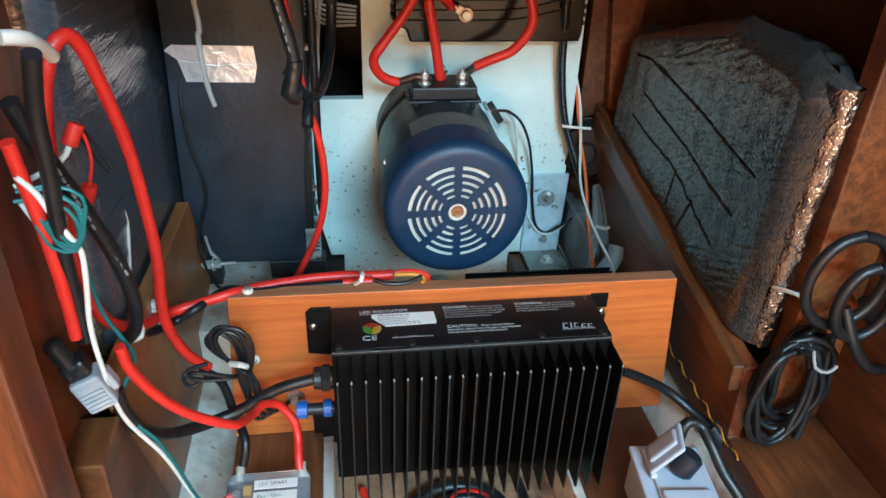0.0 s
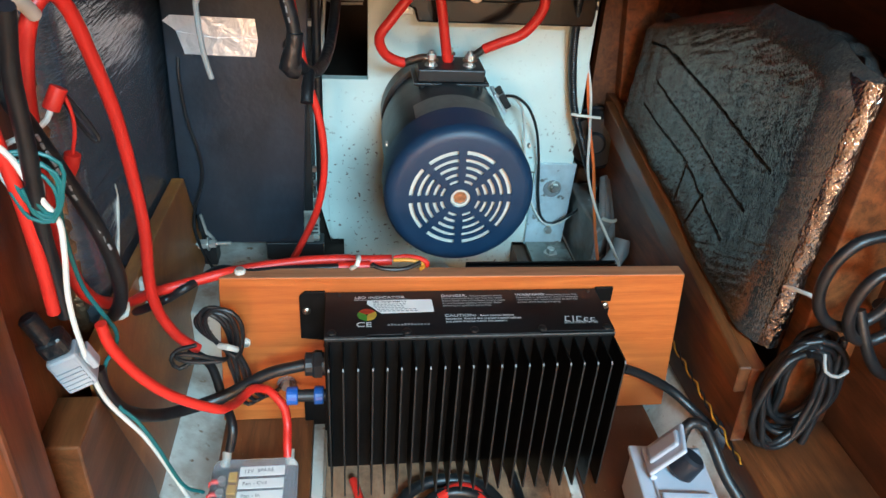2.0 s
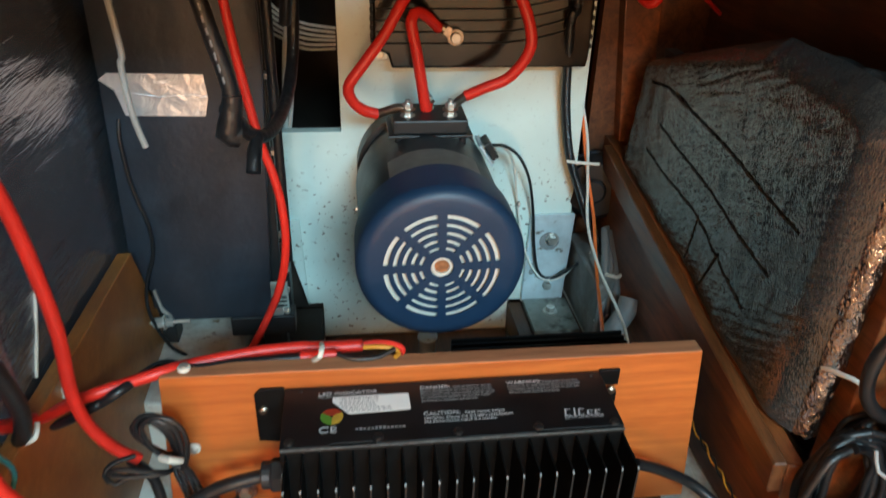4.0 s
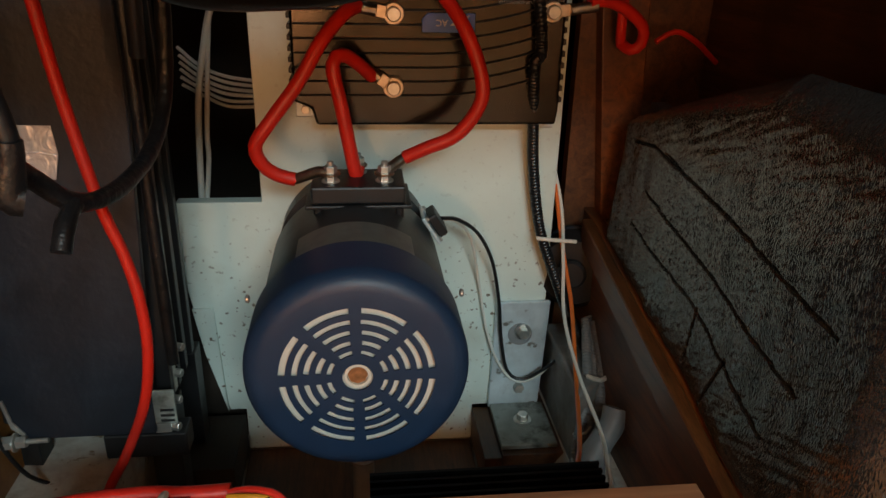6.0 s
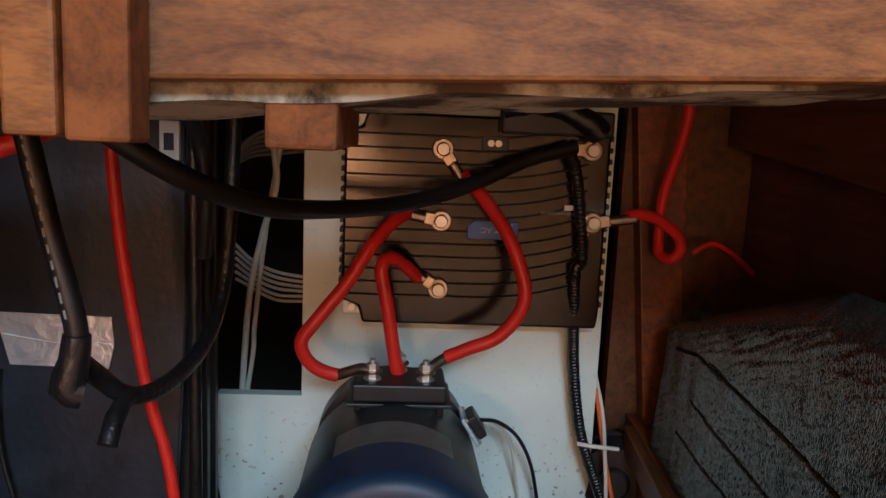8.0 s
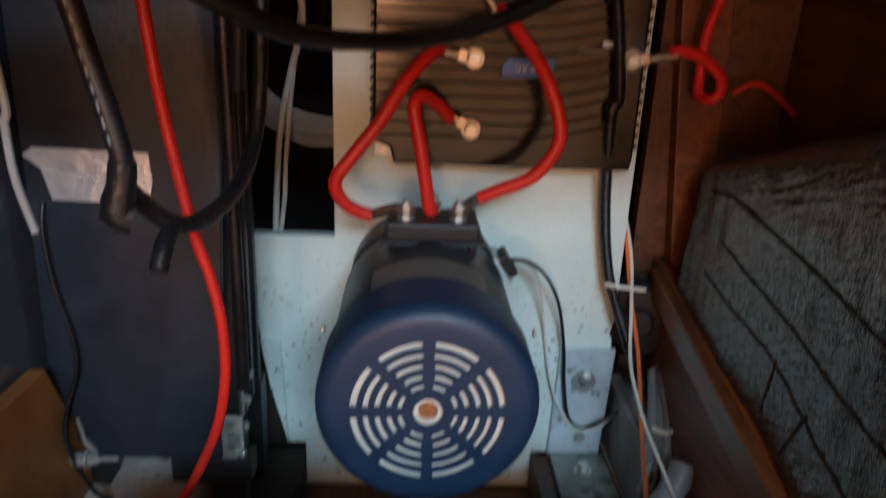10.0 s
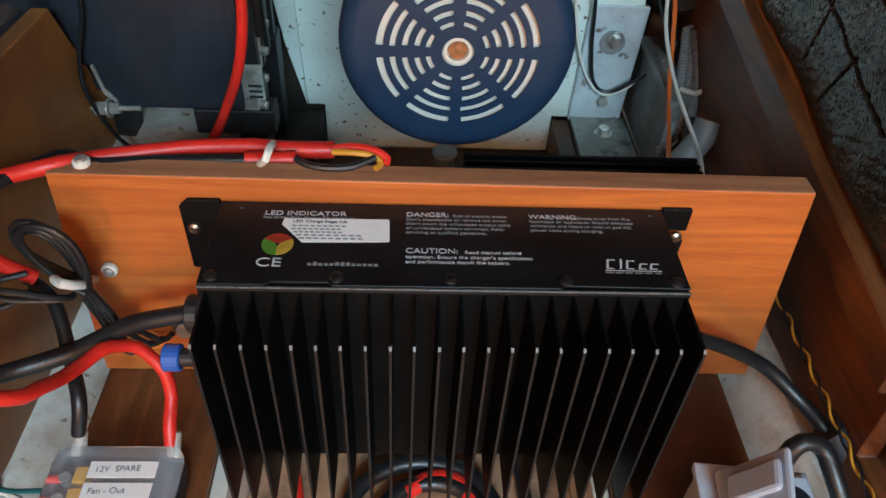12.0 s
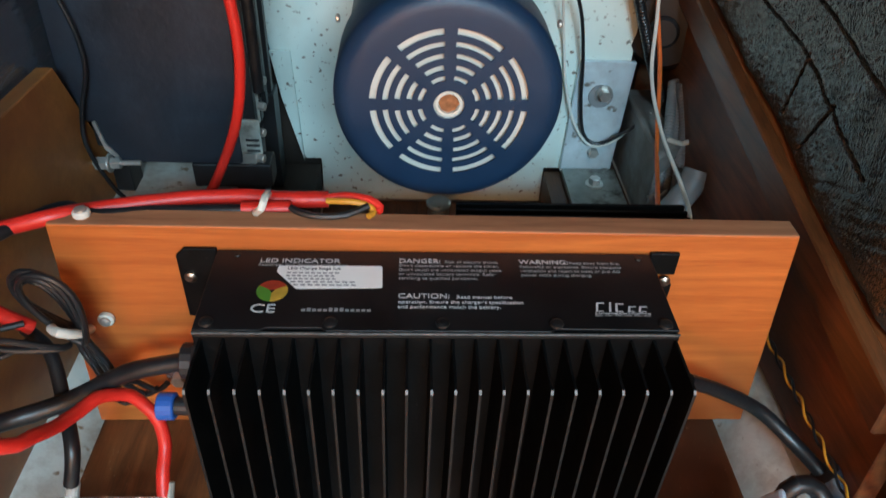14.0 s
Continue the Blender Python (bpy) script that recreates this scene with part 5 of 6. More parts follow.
tube([(-0.194, 0.029, 0.604), (-0.193, 0.029, 0.599)], 0.0009, 6, bm=STRIPE)
tube([(-0.193, 0.029, 0.596), (-0.191, 0.029, 0.59)], 0.0009, 6, bm=STRIPE)
tube([(-0.191, 0.029, 0.587), (-0.19, 0.029, 0.582)], 0.0009, 6, bm=STRIPE)
tube([(-0.189, 0.029, 0.578), (-0.188, 0.029, 0.573)], 0.0009, 6, bm=STRIPE)
tube([(-0.187, 0.029, 0.569), (-0.186, 0.029, 0.564)], 0.0009, 6, bm=STRIPE)
tube([(-0.185, 0.029, 0.56), (-0.184, 0.029, 0.555)], 0.0009, 6, bm=STRIPE)
tube([(-0.184, 0.029, 0.551), (-0.183, 0.029, 0.546)], 0.0009, 6, bm=STRIPE)
tube([(-0.182, 0.029, 0.542), (-0.181, 0.029, 0.537)], 0.0009, 6, bm=STRIPE)
tube([(-0.18, 0.029, 0.533), (-0.179, 0.029, 0.528)], 0.0009, 6, bm=STRIPE)
tube([(-0.178, 0.029, 0.524), (-0.177, 0.029, 0.518)], 0.0009, 6, bm=STRIPE)
tube([(-0.176, 0.029, 0.515), (-0.175, 0.029, 0.509)], 0.0009, 6, bm=STRIPE)
tube([(-0.174, 0.029, 0.505), (-0.173, 0.029, 0.5)], 0.0009, 6, bm=STRIPE)
cable("black_conduit", [(-0.158, 0.235, 0.7), (-0.158, 0.235, 0.52), (-0.158, 0.237, 0.36), (-0.158, 0.24, 0.22)], 0.0055, M_TAPE, "black conduit running down beside the box", "conduit")

# ---- wiring behind the cutout ----
cable("white_wire", [(-0.189, 0.52, 0.581), (-0.165, 0.52, 0.602), (-0.138, 0.52, 0.613), (-0.101, 0.52, 0.617)], 0.0022, M_GREYW, "pale wire in the bundle behind the bulkhead", "wire", group="bundled wires")
cable("white_wire", [(-0.19, 0.524, 0.578), (-0.166, 0.524, 0.597), (-0.139, 0.524, 0.607), (-0.101, 0.524, 0.611)], 0.0022, M_GREYW, "pale wire in the bundle behind the bulkhead", "wire", group="bundled wires")
cable("white_wire", [(-0.191, 0.528, 0.574), (-0.167, 0.528, 0.593), (-0.139, 0.528, 0.6), (-0.102, 0.528, 0.605)], 0.0022, M_GREYW, "pale wire in the bundle behind the bulkhead", "wire", group="bundled wires")
cable("white_wire", [(-0.191, 0.532, 0.571), (-0.167, 0.532, 0.588), (-0.14, 0.532, 0.594), (-0.102, 0.532, 0.599)], 0.0022, M_GREYW, "pale wire in the bundle behind the bulkhead", "wire", group="bundled wires")
cable("white_wire", [(-0.192, 0.536, 0.568), (-0.168, 0.536, 0.583), (-0.14, 0.536, 0.588), (-0.102, 0.536, 0.593)], 0.0022, M_GREYW, "pale wire in the bundle behind the bulkhead", "wire", group="bundled wires")
cable("white_wire", [(-0.193, 0.54, 0.565), (-0.169, 0.54, 0.578), (-0.141, 0.54, 0.582), (-0.103, 0.54, 0.587)], 0.0022, M_GREYW, "pale wire in the bundle behind the bulkhead", "wire", group="bundled wires")
cable("white_wire", [(-0.19, 0.54, 0.468), (-0.167, 0.54, 0.447), (-0.138, 0.54, 0.434), (-0.094, 0.54, 0.427)], 0.0022, M_WHITEW, "pale wire in the bundle behind the bulkhead", "wire", group="bundled wires")
cable("white_wire", [(-0.19, 0.544, 0.458), (-0.167, 0.544, 0.439), (-0.138, 0.544, 0.426), (-0.095, 0.544, 0.42)], 0.0022, M_WHITEW, "pale wire in the bundle behind the bulkhead", "wire", group="bundled wires")
cable("white_wire", [(-0.191, 0.548, 0.449), (-0.168, 0.548, 0.431), (-0.139, 0.548, 0.418), (-0.095, 0.548, 0.413)], 0.0022, M_WHITEW, "pale wire in the bundle behind the bulkhead", "wire", group="bundled wires")
cable("white_wire", [(-0.192, 0.552, 0.44), (-0.169, 0.552, 0.423), (-0.139, 0.552, 0.41), (-0.095, 0.552, 0.407)], 0.0022, M_WHITEW, "pale wire in the bundle behind the bulkhead", "wire", group="bundled wires")
cable("white_wire", [(-0.193, 0.556, 0.43), (-0.169, 0.556, 0.415), (-0.14, 0.556, 0.401), (-0.095, 0.556, 0.4)], 0.0022, M_WHITEW, "pale wire in the bundle behind the bulkhead", "wire", group="bundled wires")
cable("white_wire", [(-0.193, 0.56, 0.42), (-0.17, 0.56, 0.407), (-0.14, 0.56, 0.393), (-0.096, 0.56, 0.393)], 0.0022, M_WHITEW, "pale wire in the bundle behind the bulkhead", "wire", group="bundled wires")
cable("white_wire", [(-0.075, 0.505, 0.752), (-0.133, 0.505, 0.62), (-0.134, 0.505, 0.547), (-0.15, 0.505, 0.484), (-0.165, 0.505, 0.406), (-0.173, 0.505, 0.282), (-0.173, 0.505, 0.245)], 0.004, M_WHITEW, "stiff white cable hanging behind the bulkhead", "wire")
cable("white_wire", [(-0.1, 0.508, 0.752), (-0.141, 0.508, 0.526), (-0.158, 0.508, 0.381), (-0.16, 0.508, 0.341), (-0.168, 0.508, 0.281)], 0.003, M_WHITEW, "pale wire end hanging behind the bulkhead", "wire")

# ---- cables along the cedar board ----
cable("red_cable", [(-0.284, -0.014, 0.159), (-0.301, -0.02, 0.181), (-0.313, -0.03, 0.22), (-0.314, -0.04, 0.264), (-0.307, -0.05, 0.329), (-0.306, -0.06, 0.389), (-0.306, -0.075, 0.449), (-0.309, -0.095, 0.503), (-0.312, -0.115, 0.544), (-0.318, -0.13, 0.557), (-0.328, -0.14, 0.543), (-0.339, -0.14, 0.504), (-0.342, -0.147, 0.448), (-0.342, -0.145, 0.387), (-0.333, -0.146, 0.329), (-0.335, -0.071, 0.262), (-0.316, -0.01, 0.233), (-0.259, 0.008, 0.24), (-0.239, 0.021, 0.237), (-0.215, 0.028, 0.237), (-0.171, 0.038, 0.237), (-0.129, 0.041, 0.237), (-0.101, 0.039, 0.236)], 0.0056, M_RED, "thick red cable looping up and along the board top", "cable")
cable("black_cable", [(-0.338, -0.135, 0.318), (-0.334, -0.055, 0.240), (-0.312, -0.008, 0.22), (-0.289, -0.01, 0.236), (-0.262, 0.034, 0.23), (-0.23, 0.016, 0.237), (-0.19, 0.021, 0.237), (-0.132, 0.024, 0.237)], 0.0045, M_BLKCABLE, "black cable lying along the board top", "cable")
cable("heat_shrink", [(-0.113, 0.038, 0.237), (-0.093, 0.038, 0.237), (-0.074, 0.039, 0.237)], 0.0062, M_RED, "orange-red heat-shrink sleeve over a cable joint", "sleeve", group="sleeves")
cable("heat_shrink", [(-0.133, 0.025, 0.237), (-0.117, 0.026, 0.237), (-0.099, 0.027, 0.237)], 0.006, M_RED, "orange-red heat-shrink sleeve over a cable joint", "sleeve", group="sleeves")
cable("red_wire", [(-0.073, 0.025, 0.248), (-0.06, 0.025, 0.25), (-0.044, 0.021, 0.25), (-0.036, 0.017, 0.246), (-0.038, 0.014, 0.244)], 0.0027, M_RED, "thin red wire loop from the joint", "wire")
cable("yellow_wire", [(-0.073, 0.021, 0.248), (-0.059, 0.018, 0.25), (-0.047, 0.018, 0.248), (-0.04, 0.015, 0.244), (-0.044, 0.009, 0.244)], 0.0022, M_YELLOW, "thin yellow wire loop from the joint", "wire")
cable("black_wire", [(-0.097, 0.013, 0.248), (-0.089, 0.009, 0.246), (-0.076, 0.007, 0.245), (-0.059, 0.009, 0.245), (-0.044, 0.016, 0.248)], 0.0024, M_BLKCABLE, "thin black wire loop from the joint", "wire")
cable("cable_tie", [(-0.119, 0.006, 0.248), (-0.113, -0.003, 0.258), (-0.111, 0.004, 0.262), (-0.112, 0.019, 0.255)], 0.0026, M_NYLON, "white nylon tie round the two cables", "cable tie", group="cable ties")


def p_clip(at, out_dir, label):
    t = thing("cable_clip", label, "cable clip", at, "cable clips")
    f = facing((0, 0, 1), out_dir)
    part("pad", moved(rod(0.0058, 0, 0.005, 20, 0.001), f), M_NYLON, t, "", True)
    part("screw", moved(lathe([(0.0042, 0.005), (0.0039, 0.0064), (0.0022, 0.0074), (0, 0.0074)], 16), f), M_STEEL, t, "", True)
    return t


p_clip((-0.236, 0.010, 0.2405), (0, 0, 1), "white nylon cable clip screwed to the board top")
p_clip((-0.3298, -0.018, 0.250), (1, 0, 0), "white nylon cable clip screwed to the golden side board")
p_clip((-0.236, -0.0005, 0.157), (0, -1, 0), "white nylon cable clip screwed to the board face")

cable("cable_tie", [(-0.248, -0.006, 0.15), (-0.24, -0.036, 0.175), (-0.246, -0.046, 0.186), (-0.256, -0.036, 0.18)], 0.0034, M_NYLON, "white nylon strap holding the coiled cord", "cable tie", group="cable ties")
cords = thing("cord_bundle", "bundle of thin black cord looped and strapped to the board", "cord", (-0.25, -0.03, 0.15))
part("cord_loop", moved(tube([(-0.25, -0.014, 0.16), (-0.2483, -0.0176, 0.165), (-0.2485, -0.0206, 0.1763), (-0.2506, -0.0227, 0.191), (-0.2558, -0.0235, 0.2041), (-0.2645, -0.0232, 0.2114), (-0.2743, -0.022, 0.2108), (-0.2809, -0.0202, 0.2035), (-0.2807, -0.0183, 0.1922), (-0.2737, -0.0167, 0.1799), (-0.2637, -0.0154, 0.1691), (-0.255, -0.0146, 0.1618), (-0.25, -0.014, 0.16)], 0.0024, 8), Matrix.Translation((0.25, 0.03, -0.15))), M_BLKCABLE, cords, "", True)
part("cord_loop", moved(tube([(-0.248, -0.018, 0.16), (-0.2457, -0.0216, 0.1652), (-0.2449, -0.0246, 0.1774), (-0.2459, -0.0267, 0.1933), (-0.2503, -0.0275, 0.2079), (-0.259, -0.0272, 0.2165), (-0.2696, -0.026, 0.2169), (-0.2773, -0.0242, 0.2096), (-0.2781, -0.0223, 0.1974), (-0.2717, -0.0207, 0.1835), (-0.2619, -0.0194, 0.171), (-0.2532, -0.0186, 0.1624), (-0.248, -0.018, 0.16)], 0.0024, 8), Matrix.Translation((0.25, 0.03, -0.15))), M_BLKCABLE, cords, "", True)
part("cord_loop", moved(tube([(-0.246, -0.022, 0.16), (-0.2429, -0.0256, 0.1651), (-0.2406, -0.0286, 0.1772), (-0.2397, -0.0307, 0.1931), (-0.2426, -0.0315, 0.208), (-0.2508, -0.0312, 0.2172), (-0.262, -0.03, 0.2184), (-0.2711, -0.0282, 0.2117), (-0.2734, -0.0263, 0.1996), (-0.2683, -0.0247, 0.1853), (-0.2594, -0.0234, 0.172), (-0.2512, -0.0226, 0.1628), (-0.246, -0.022, 0.16)], 0.0024, 8), Matrix.Translation((0.25, 0.03, -0.15))), M_BLKCABLE, cords, "", True)
part("cord_loop", moved(tube([(-0.244, -0.026, 0.16), (-0.2407, -0.0296, 0.1658), (-0.2384, -0.0326, 0.1798), (-0.2377, -0.0347, 0.1982), (-0.2411, -0.0355, 0.2156), (-0.25, -0.0352, 0.2266), (-0.2621, -0.034, 0.2283), (-0.2717, -0.0322, 0.2209), (-0.274, -0.0303, 0.2069), (-0.2684, -0.0287, 0.1901), (-0.2586, -0.0274, 0.1744), (-0.2497, -0.0266, 0.1634), (-0.244, -0.026, 0.16)], 0.0024, 8), Matrix.Translation((0.25, 0.03, -0.15))), M_BLKCABLE, cords, "", True)
part("cord_loop", moved(tube([(-0.242, -0.03, 0.16), (-0.2379, -0.0336, 0.1654), (-0.2339, -0.0366, 0.179), (-0.2311, -0.0387, 0.1972), (-0.2327, -0.0395, 0.2147), (-0.2409, -0.0392, 0.2263), (-0.2534, -0.038, 0.2289), (-0.2644, -0.0362, 0.2224), (-0.2684, -0.0343, 0.2087), (-0.2644, -0.0327, 0.1917), (-0.2558, -0.0314, 0.1754), (-0.2476, -0.0306, 0.1638), (-0.242, -0.03, 0.16)], 0.0024, 8), Matrix.Translation((0.25, 0.03, -0.15))), M_BLKCABLE, cords, "", True)
part("cord_loop", moved(tube([(-0.252, -0.03, 0.158), (-0.2546, -0.0351, 0.1609), (-0.2625, -0.0396, 0.1662), (-0.2736, -0.0429, 0.1723), (-0.2853, -0.0447, 0.1767), (-0.2948, -0.045, 0.1772), (-0.2994, -0.044, 0.1738), (-0.2978, -0.042, 0.1682), (-0.2899, -0.0395, 0.1629), (-0.2779, -0.0369, 0.1595), (-0.2653, -0.0344, 0.1577), (-0.2558, -0.0321, 0.1572), (-0.252, -0.03, 0.158)], 0.0024, 8), Matrix.Translation((0.25, 0.03, -0.15))), M_BLKCABLE, cords, "", True)
part("cord_loop", moved(tube([(-0.254, -0.016, 0.166), (-0.252, -0.018, 0.14), (-0.248, -0.016, 0.115), (-0.247, -0.014, 0.09), (-0.238, -0.012, 0.074), (-0.228, -0.012, 0.08)], 0.0024, 8), Matrix.Translation((0.25, 0.03, -0.15))), M_BLKCABLE, cords, "", True)
part("cord_loop", moved(tube([(-0.249, -0.021, 0.166), (-0.245, -0.022, 0.14), (-0.2431, -0.019, 0.115), (-0.239, -0.014, 0.094), (-0.229, -0.012, 0.079), (-0.219, -0.012, 0.086)], 0.0024, 8), Matrix.Translation((0.25, 0.03, -0.15))), M_BLKCABLE, cords, "", True)
part("cord_loop", moved(tube([(-0.244, -0.026, 0.166), (-0.238, -0.026, 0.14), (-0.2347, -0.022, 0.115), (-0.231, -0.014, 0.098), (-0.22, -0.012, 0.084), (-0.21, -0.012, 0.092)], 0.0024, 8), Matrix.Translation((0.25, 0.03, -0.15))), M_BLKCABLE, cords, "", True)
part("cord_loop", moved(tube([(-0.239, -0.031, 0.166), (-0.231, -0.03, 0.14), (-0.2291, -0.025, 0.115), (-0.223, -0.014, 0.102), (-0.211, -0.012, 0.089), (-0.201, -0.012, 0.098)], 0.0024, 8), Matrix.Translation((0.25, 0.03, -0.15))), M_BLKCABLE, cords, "", True)
part("cord_loop", moved(tube([(-0.284, -0.02, 0.169), (-0.302, -0.03, 0.17), (-0.308, -0.035, 0.162), (-0.301, -0.035, 0.15), (-0.281, -0.028, 0.16)], 0.0024, 8), Matrix.Translation((0.25, 0.03, -0.15))), M_BLKCABLE, cords, "", True)
cable("output_cable", [(-0.169, -0.05, 0.163), (-0.196, -0.052, 0.158), (-0.214, -0.053, 0.151), (-0.253, -0.06, 0.132), (-0.288, -0.075, 0.13), (-0.309, -0.105, 0.151), (-0.318, -0.15, 0.199), (-0.321, -0.17, 0.232), (-0.325, -0.172, 0.249), (-0.327, -0.17, 0.267)], 0.0064, M_BLKCABLE, "thick black charger output cable with faint print", "cable")
cable("red_cable", [(-0.315, -0.172, 0.315), (-0.312, -0.17, 0.29), (-0.298, -0.162, 0.252), (-0.276, -0.152, 0.218), (-0.244, -0.136, 0.186), (-0.237, -0.12, 0.174), (-0.235, -0.101, 0.159), (-0.23, -0.082, 0.15), (-0.223, -0.07, 0.149), (-0.216, -0.062, 0.143), (-0.208, -0.056, 0.135), (-0.2, -0.056, 0.124), (-0.192, -0.06, 0.112), (-0.189, -0.068, 0.094), (-0.189, -0.082, 0.084), (-0.188, -0.094, 0.07)], 0.0047, M_RED, "thick red cable bending down into the fuse box", "cable")
cable("black_cable", [(-0.295, -0.005, 0.149), (-0.271, -0.025, 0.145), (-0.256, -0.055, 0.125), (-0.243, -0.085, 0.113), (-0.247, -0.095, 0.088)], 0.005, M_BLKCABLE, "black cable running down to the fuse box", "cable")
cable("white_wire", [(-0.335, -0.22, 0.491), (-0.328, -0.215, 0.477), (-0.324, -0.21, 0.458), (-0.317, -0.21, 0.442), (-0.313, -0.205, 0.426), (-0.315, -0.205, 0.399), (-0.322, -0.2, 0.357), (-0.323, -0.195, 0.311), (-0.322, -0.18, 0.245), (-0.304, -0.16, 0.177), (-0.294, -0.14, 0.107), (-0.287, -0.125, 0.053)], 0.0021, M_WHITEW, "white wire running down to the fuse box", "wire")
cable("white_wire", [(-0.343, -0.205, 0.465), (-0.339, -0.2, 0.447), (-0.33, -0.2, 0.435), (-0.322, -0.2, 0.443), (-0.322, -0.2, 0.457), (-0.334, -0.2, 0.468)], 0.0021, M_WHITEW, "curled white wire at the post", "wire")
cable("white_wire", [(-0.351, -0.19, 0.47), (-0.33, -0.185, 0.479)], 0.0021, M_WHITEW, "white wire end at the post", "wire")
cable("white_wire", [(-0.332, -0.16, 0.473), (-0.326, -0.155, 0.478), (-0.323, -0.15, 0.486)], 0.0021, M_WHITEW, "white wire into a red splice", "wire")
cable("splice_sleeve", [(-0.324, -0.15, 0.484), (-0.32, -0.148, 0.492), (-0.317, -0.146, 0.498)], 0.0058, M_RED, "red crimp splice sleeve", "sleeve", group="splices")
cable("splice_sleeve", [(-0.332, -0.13, 0.423), (-0.327, -0.13, 0.432), (-0.324, -0.13, 0.441)], 0.0058, M_RED, "red crimp splice sleeve", "sleeve", group="splices")
cable("red_wire", [(-0.317, -0.146, 0.498), (-0.315, -0.14, 0.481), (-0.317, -0.135, 0.462), (-0.324, -0.13, 0.441)], 0.0014, M_RED, "thin red wire between two splices", "wire")
cable("black_wire", [(-0.319, -0.14, 0.494), (-0.314, -0.13, 0.477), (-0.308, -0.12, 0.454), (-0.307, -0.12, 0.448), (-0.312, -0.12, 0.449), (-0.318, -0.13, 0.471), (-0.32, -0.135, 0.486)], 0.0016, M_BLKCABLE, "thin black wire loop", "wire")
cable("teal_wire", [(-0.34, -0.215, 0.478), (-0.324, -0.212, 0.478), (-0.31, -0.21, 0.468), (-0.306, -0.21, 0.452), (-0.314, -0.21, 0.432), (-0.325, -0.212, 0.441), (-0.331, -0.214, 0.46)], 0.0014, M_TEAL, "thin teal wire looped at the post", "wire", group="teal wires")
cable("teal_wire", [(-0.336, -0.215, 0.473), (-0.32, -0.212, 0.473), (-0.306, -0.21, 0.464), (-0.305, -0.21, 0.447), (-0.314, -0.21, 0.43), (-0.324, -0.212, 0.436), (-0.327, -0.214, 0.455)], 0.0014, M_TEAL, "thin teal wire looped at the post", "wire", group="teal wires")
cable("teal_wire", [(-0.343, -0.215, 0.471), (-0.328, -0.212, 0.471), (-0.313, -0.21, 0.461), (-0.308, -0.21, 0.445), (-0.314, -0.21, 0.429), (-0.328, -0.212, 0.433), (-0.334, -0.214, 0.453)], 0.0014, M_TEAL, "thin teal wire looped at the post", "wire", group="teal wires")
cable("teal_wire", [(-0.332, -0.215, 0.48), (-0.316, -0.212, 0.48), (-0.302, -0.21, 0.471), (-0.303, -0.21, 0.455), (-0.313, -0.21, 0.434), (-0.321, -0.212, 0.443), (-0.323, -0.214, 0.462)], 0.0014, M_TEAL, "thin teal wire looped at the post", "wire", group="teal wires")
cable("teal_wire", [(-0.312, -0.2, 0.445), (-0.318, -0.19, 0.409), (-0.323, -0.17, 0.352), (-0.316, -0.16, 0.315), (-0.313, -0.15, 0.29), (-0.317, -0.15, 0.272), (-0.325, -0.16, 0.259), (-0.318, -0.17, 0.229), (-0.305, -0.17, 0.209), (-0.296, -0.16, 0.167), (-0.287, -0.135, 0.085), (-0.273, -0.12, 0.055)], 0.0018, M_TEAL, "teal wire running down to the fuse box", "wire", group="teal wires")
cable("black_cable", [(-0.335, -0.2, 0.534), (-0.332, -0.19, 0.507), (-0.325, -0.18, 0.476), (-0.319, -0.165, 0.438), (-0.313, -0.15, 0.398), (-0.31, -0.135, 0.355), (-0.313, -0.12, 0.315), (-0.321, -0.11, 0.287), (-0.331, -0.1, 0.27)], 0.0062, M_BLKCABLE, "black cable with a worn white stripe", "cable")
tube([(-0.32, -0.191, 0.482), (-0.32, -0.188, 0.477)], 0.0012, 6, bm=STRIPE)
tube([(-0.32, -0.187, 0.474), (-0.32, -0.185, 0.47)], 0.0012, 6, bm=STRIPE)
tube([(-0.319, -0.184, 0.467), (-0.319, -0.181, 0.462)], 0.0012, 6, bm=STRIPE)
tube([(-0.319, -0.18, 0.459), (-0.318, -0.178, 0.454)], 0.0012, 6, bm=STRIPE)
tube([(-0.318, -0.177, 0.451), (-0.318, -0.174, 0.446)], 0.0012, 6, bm=STRIPE)
tube([(-0.317, -0.173, 0.443), (-0.317, -0.171, 0.438)], 0.0012, 6, bm=STRIPE)
tube([(-0.316, -0.169, 0.435), (-0.316, -0.167, 0.43)], 0.0012, 6, bm=STRIPE)
tube([(-0.316, -0.166, 0.426), (-0.315, -0.164, 0.421)], 0.0012, 6, bm=STRIPE)
tube([(-0.315, -0.162, 0.418), (-0.314, -0.16, 0.413)], 0.0012, 6, bm=STRIPE)
tube([(-0.314, -0.159, 0.409), (-0.313, -0.157, 0.404)], 0.0012, 6, bm=STRIPE)
tube([(-0.311, -0.155, 0.4), (-0.31, -0.153, 0.394)], 0.0012, 6, bm=STRIPE)
tube([(-0.31, -0.152, 0.391), (-0.309, -0.15, 0.385)], 0.0012, 6, bm=STRIPE)
tube([(-0.308, -0.148, 0.381), (-0.308, -0.146, 0.375)], 0.0012, 6, bm=STRIPE)
tube([(-0.307, -0.145, 0.372), (-0.306, -0.143, 0.366)], 0.0012, 6, bm=STRIPE)
cable("red_cable", [(-0.334, -0.22, 0.515), (-0.334, -0.215, 0.489), (-0.332, -0.21, 0.45), (-0.332, -0.205, 0.404), (-0.334, -0.2, 0.367), (-0.335, -0.198, 0.346)], 0.0048, M_RED, "red battery cable entering a grey connector", "cable")
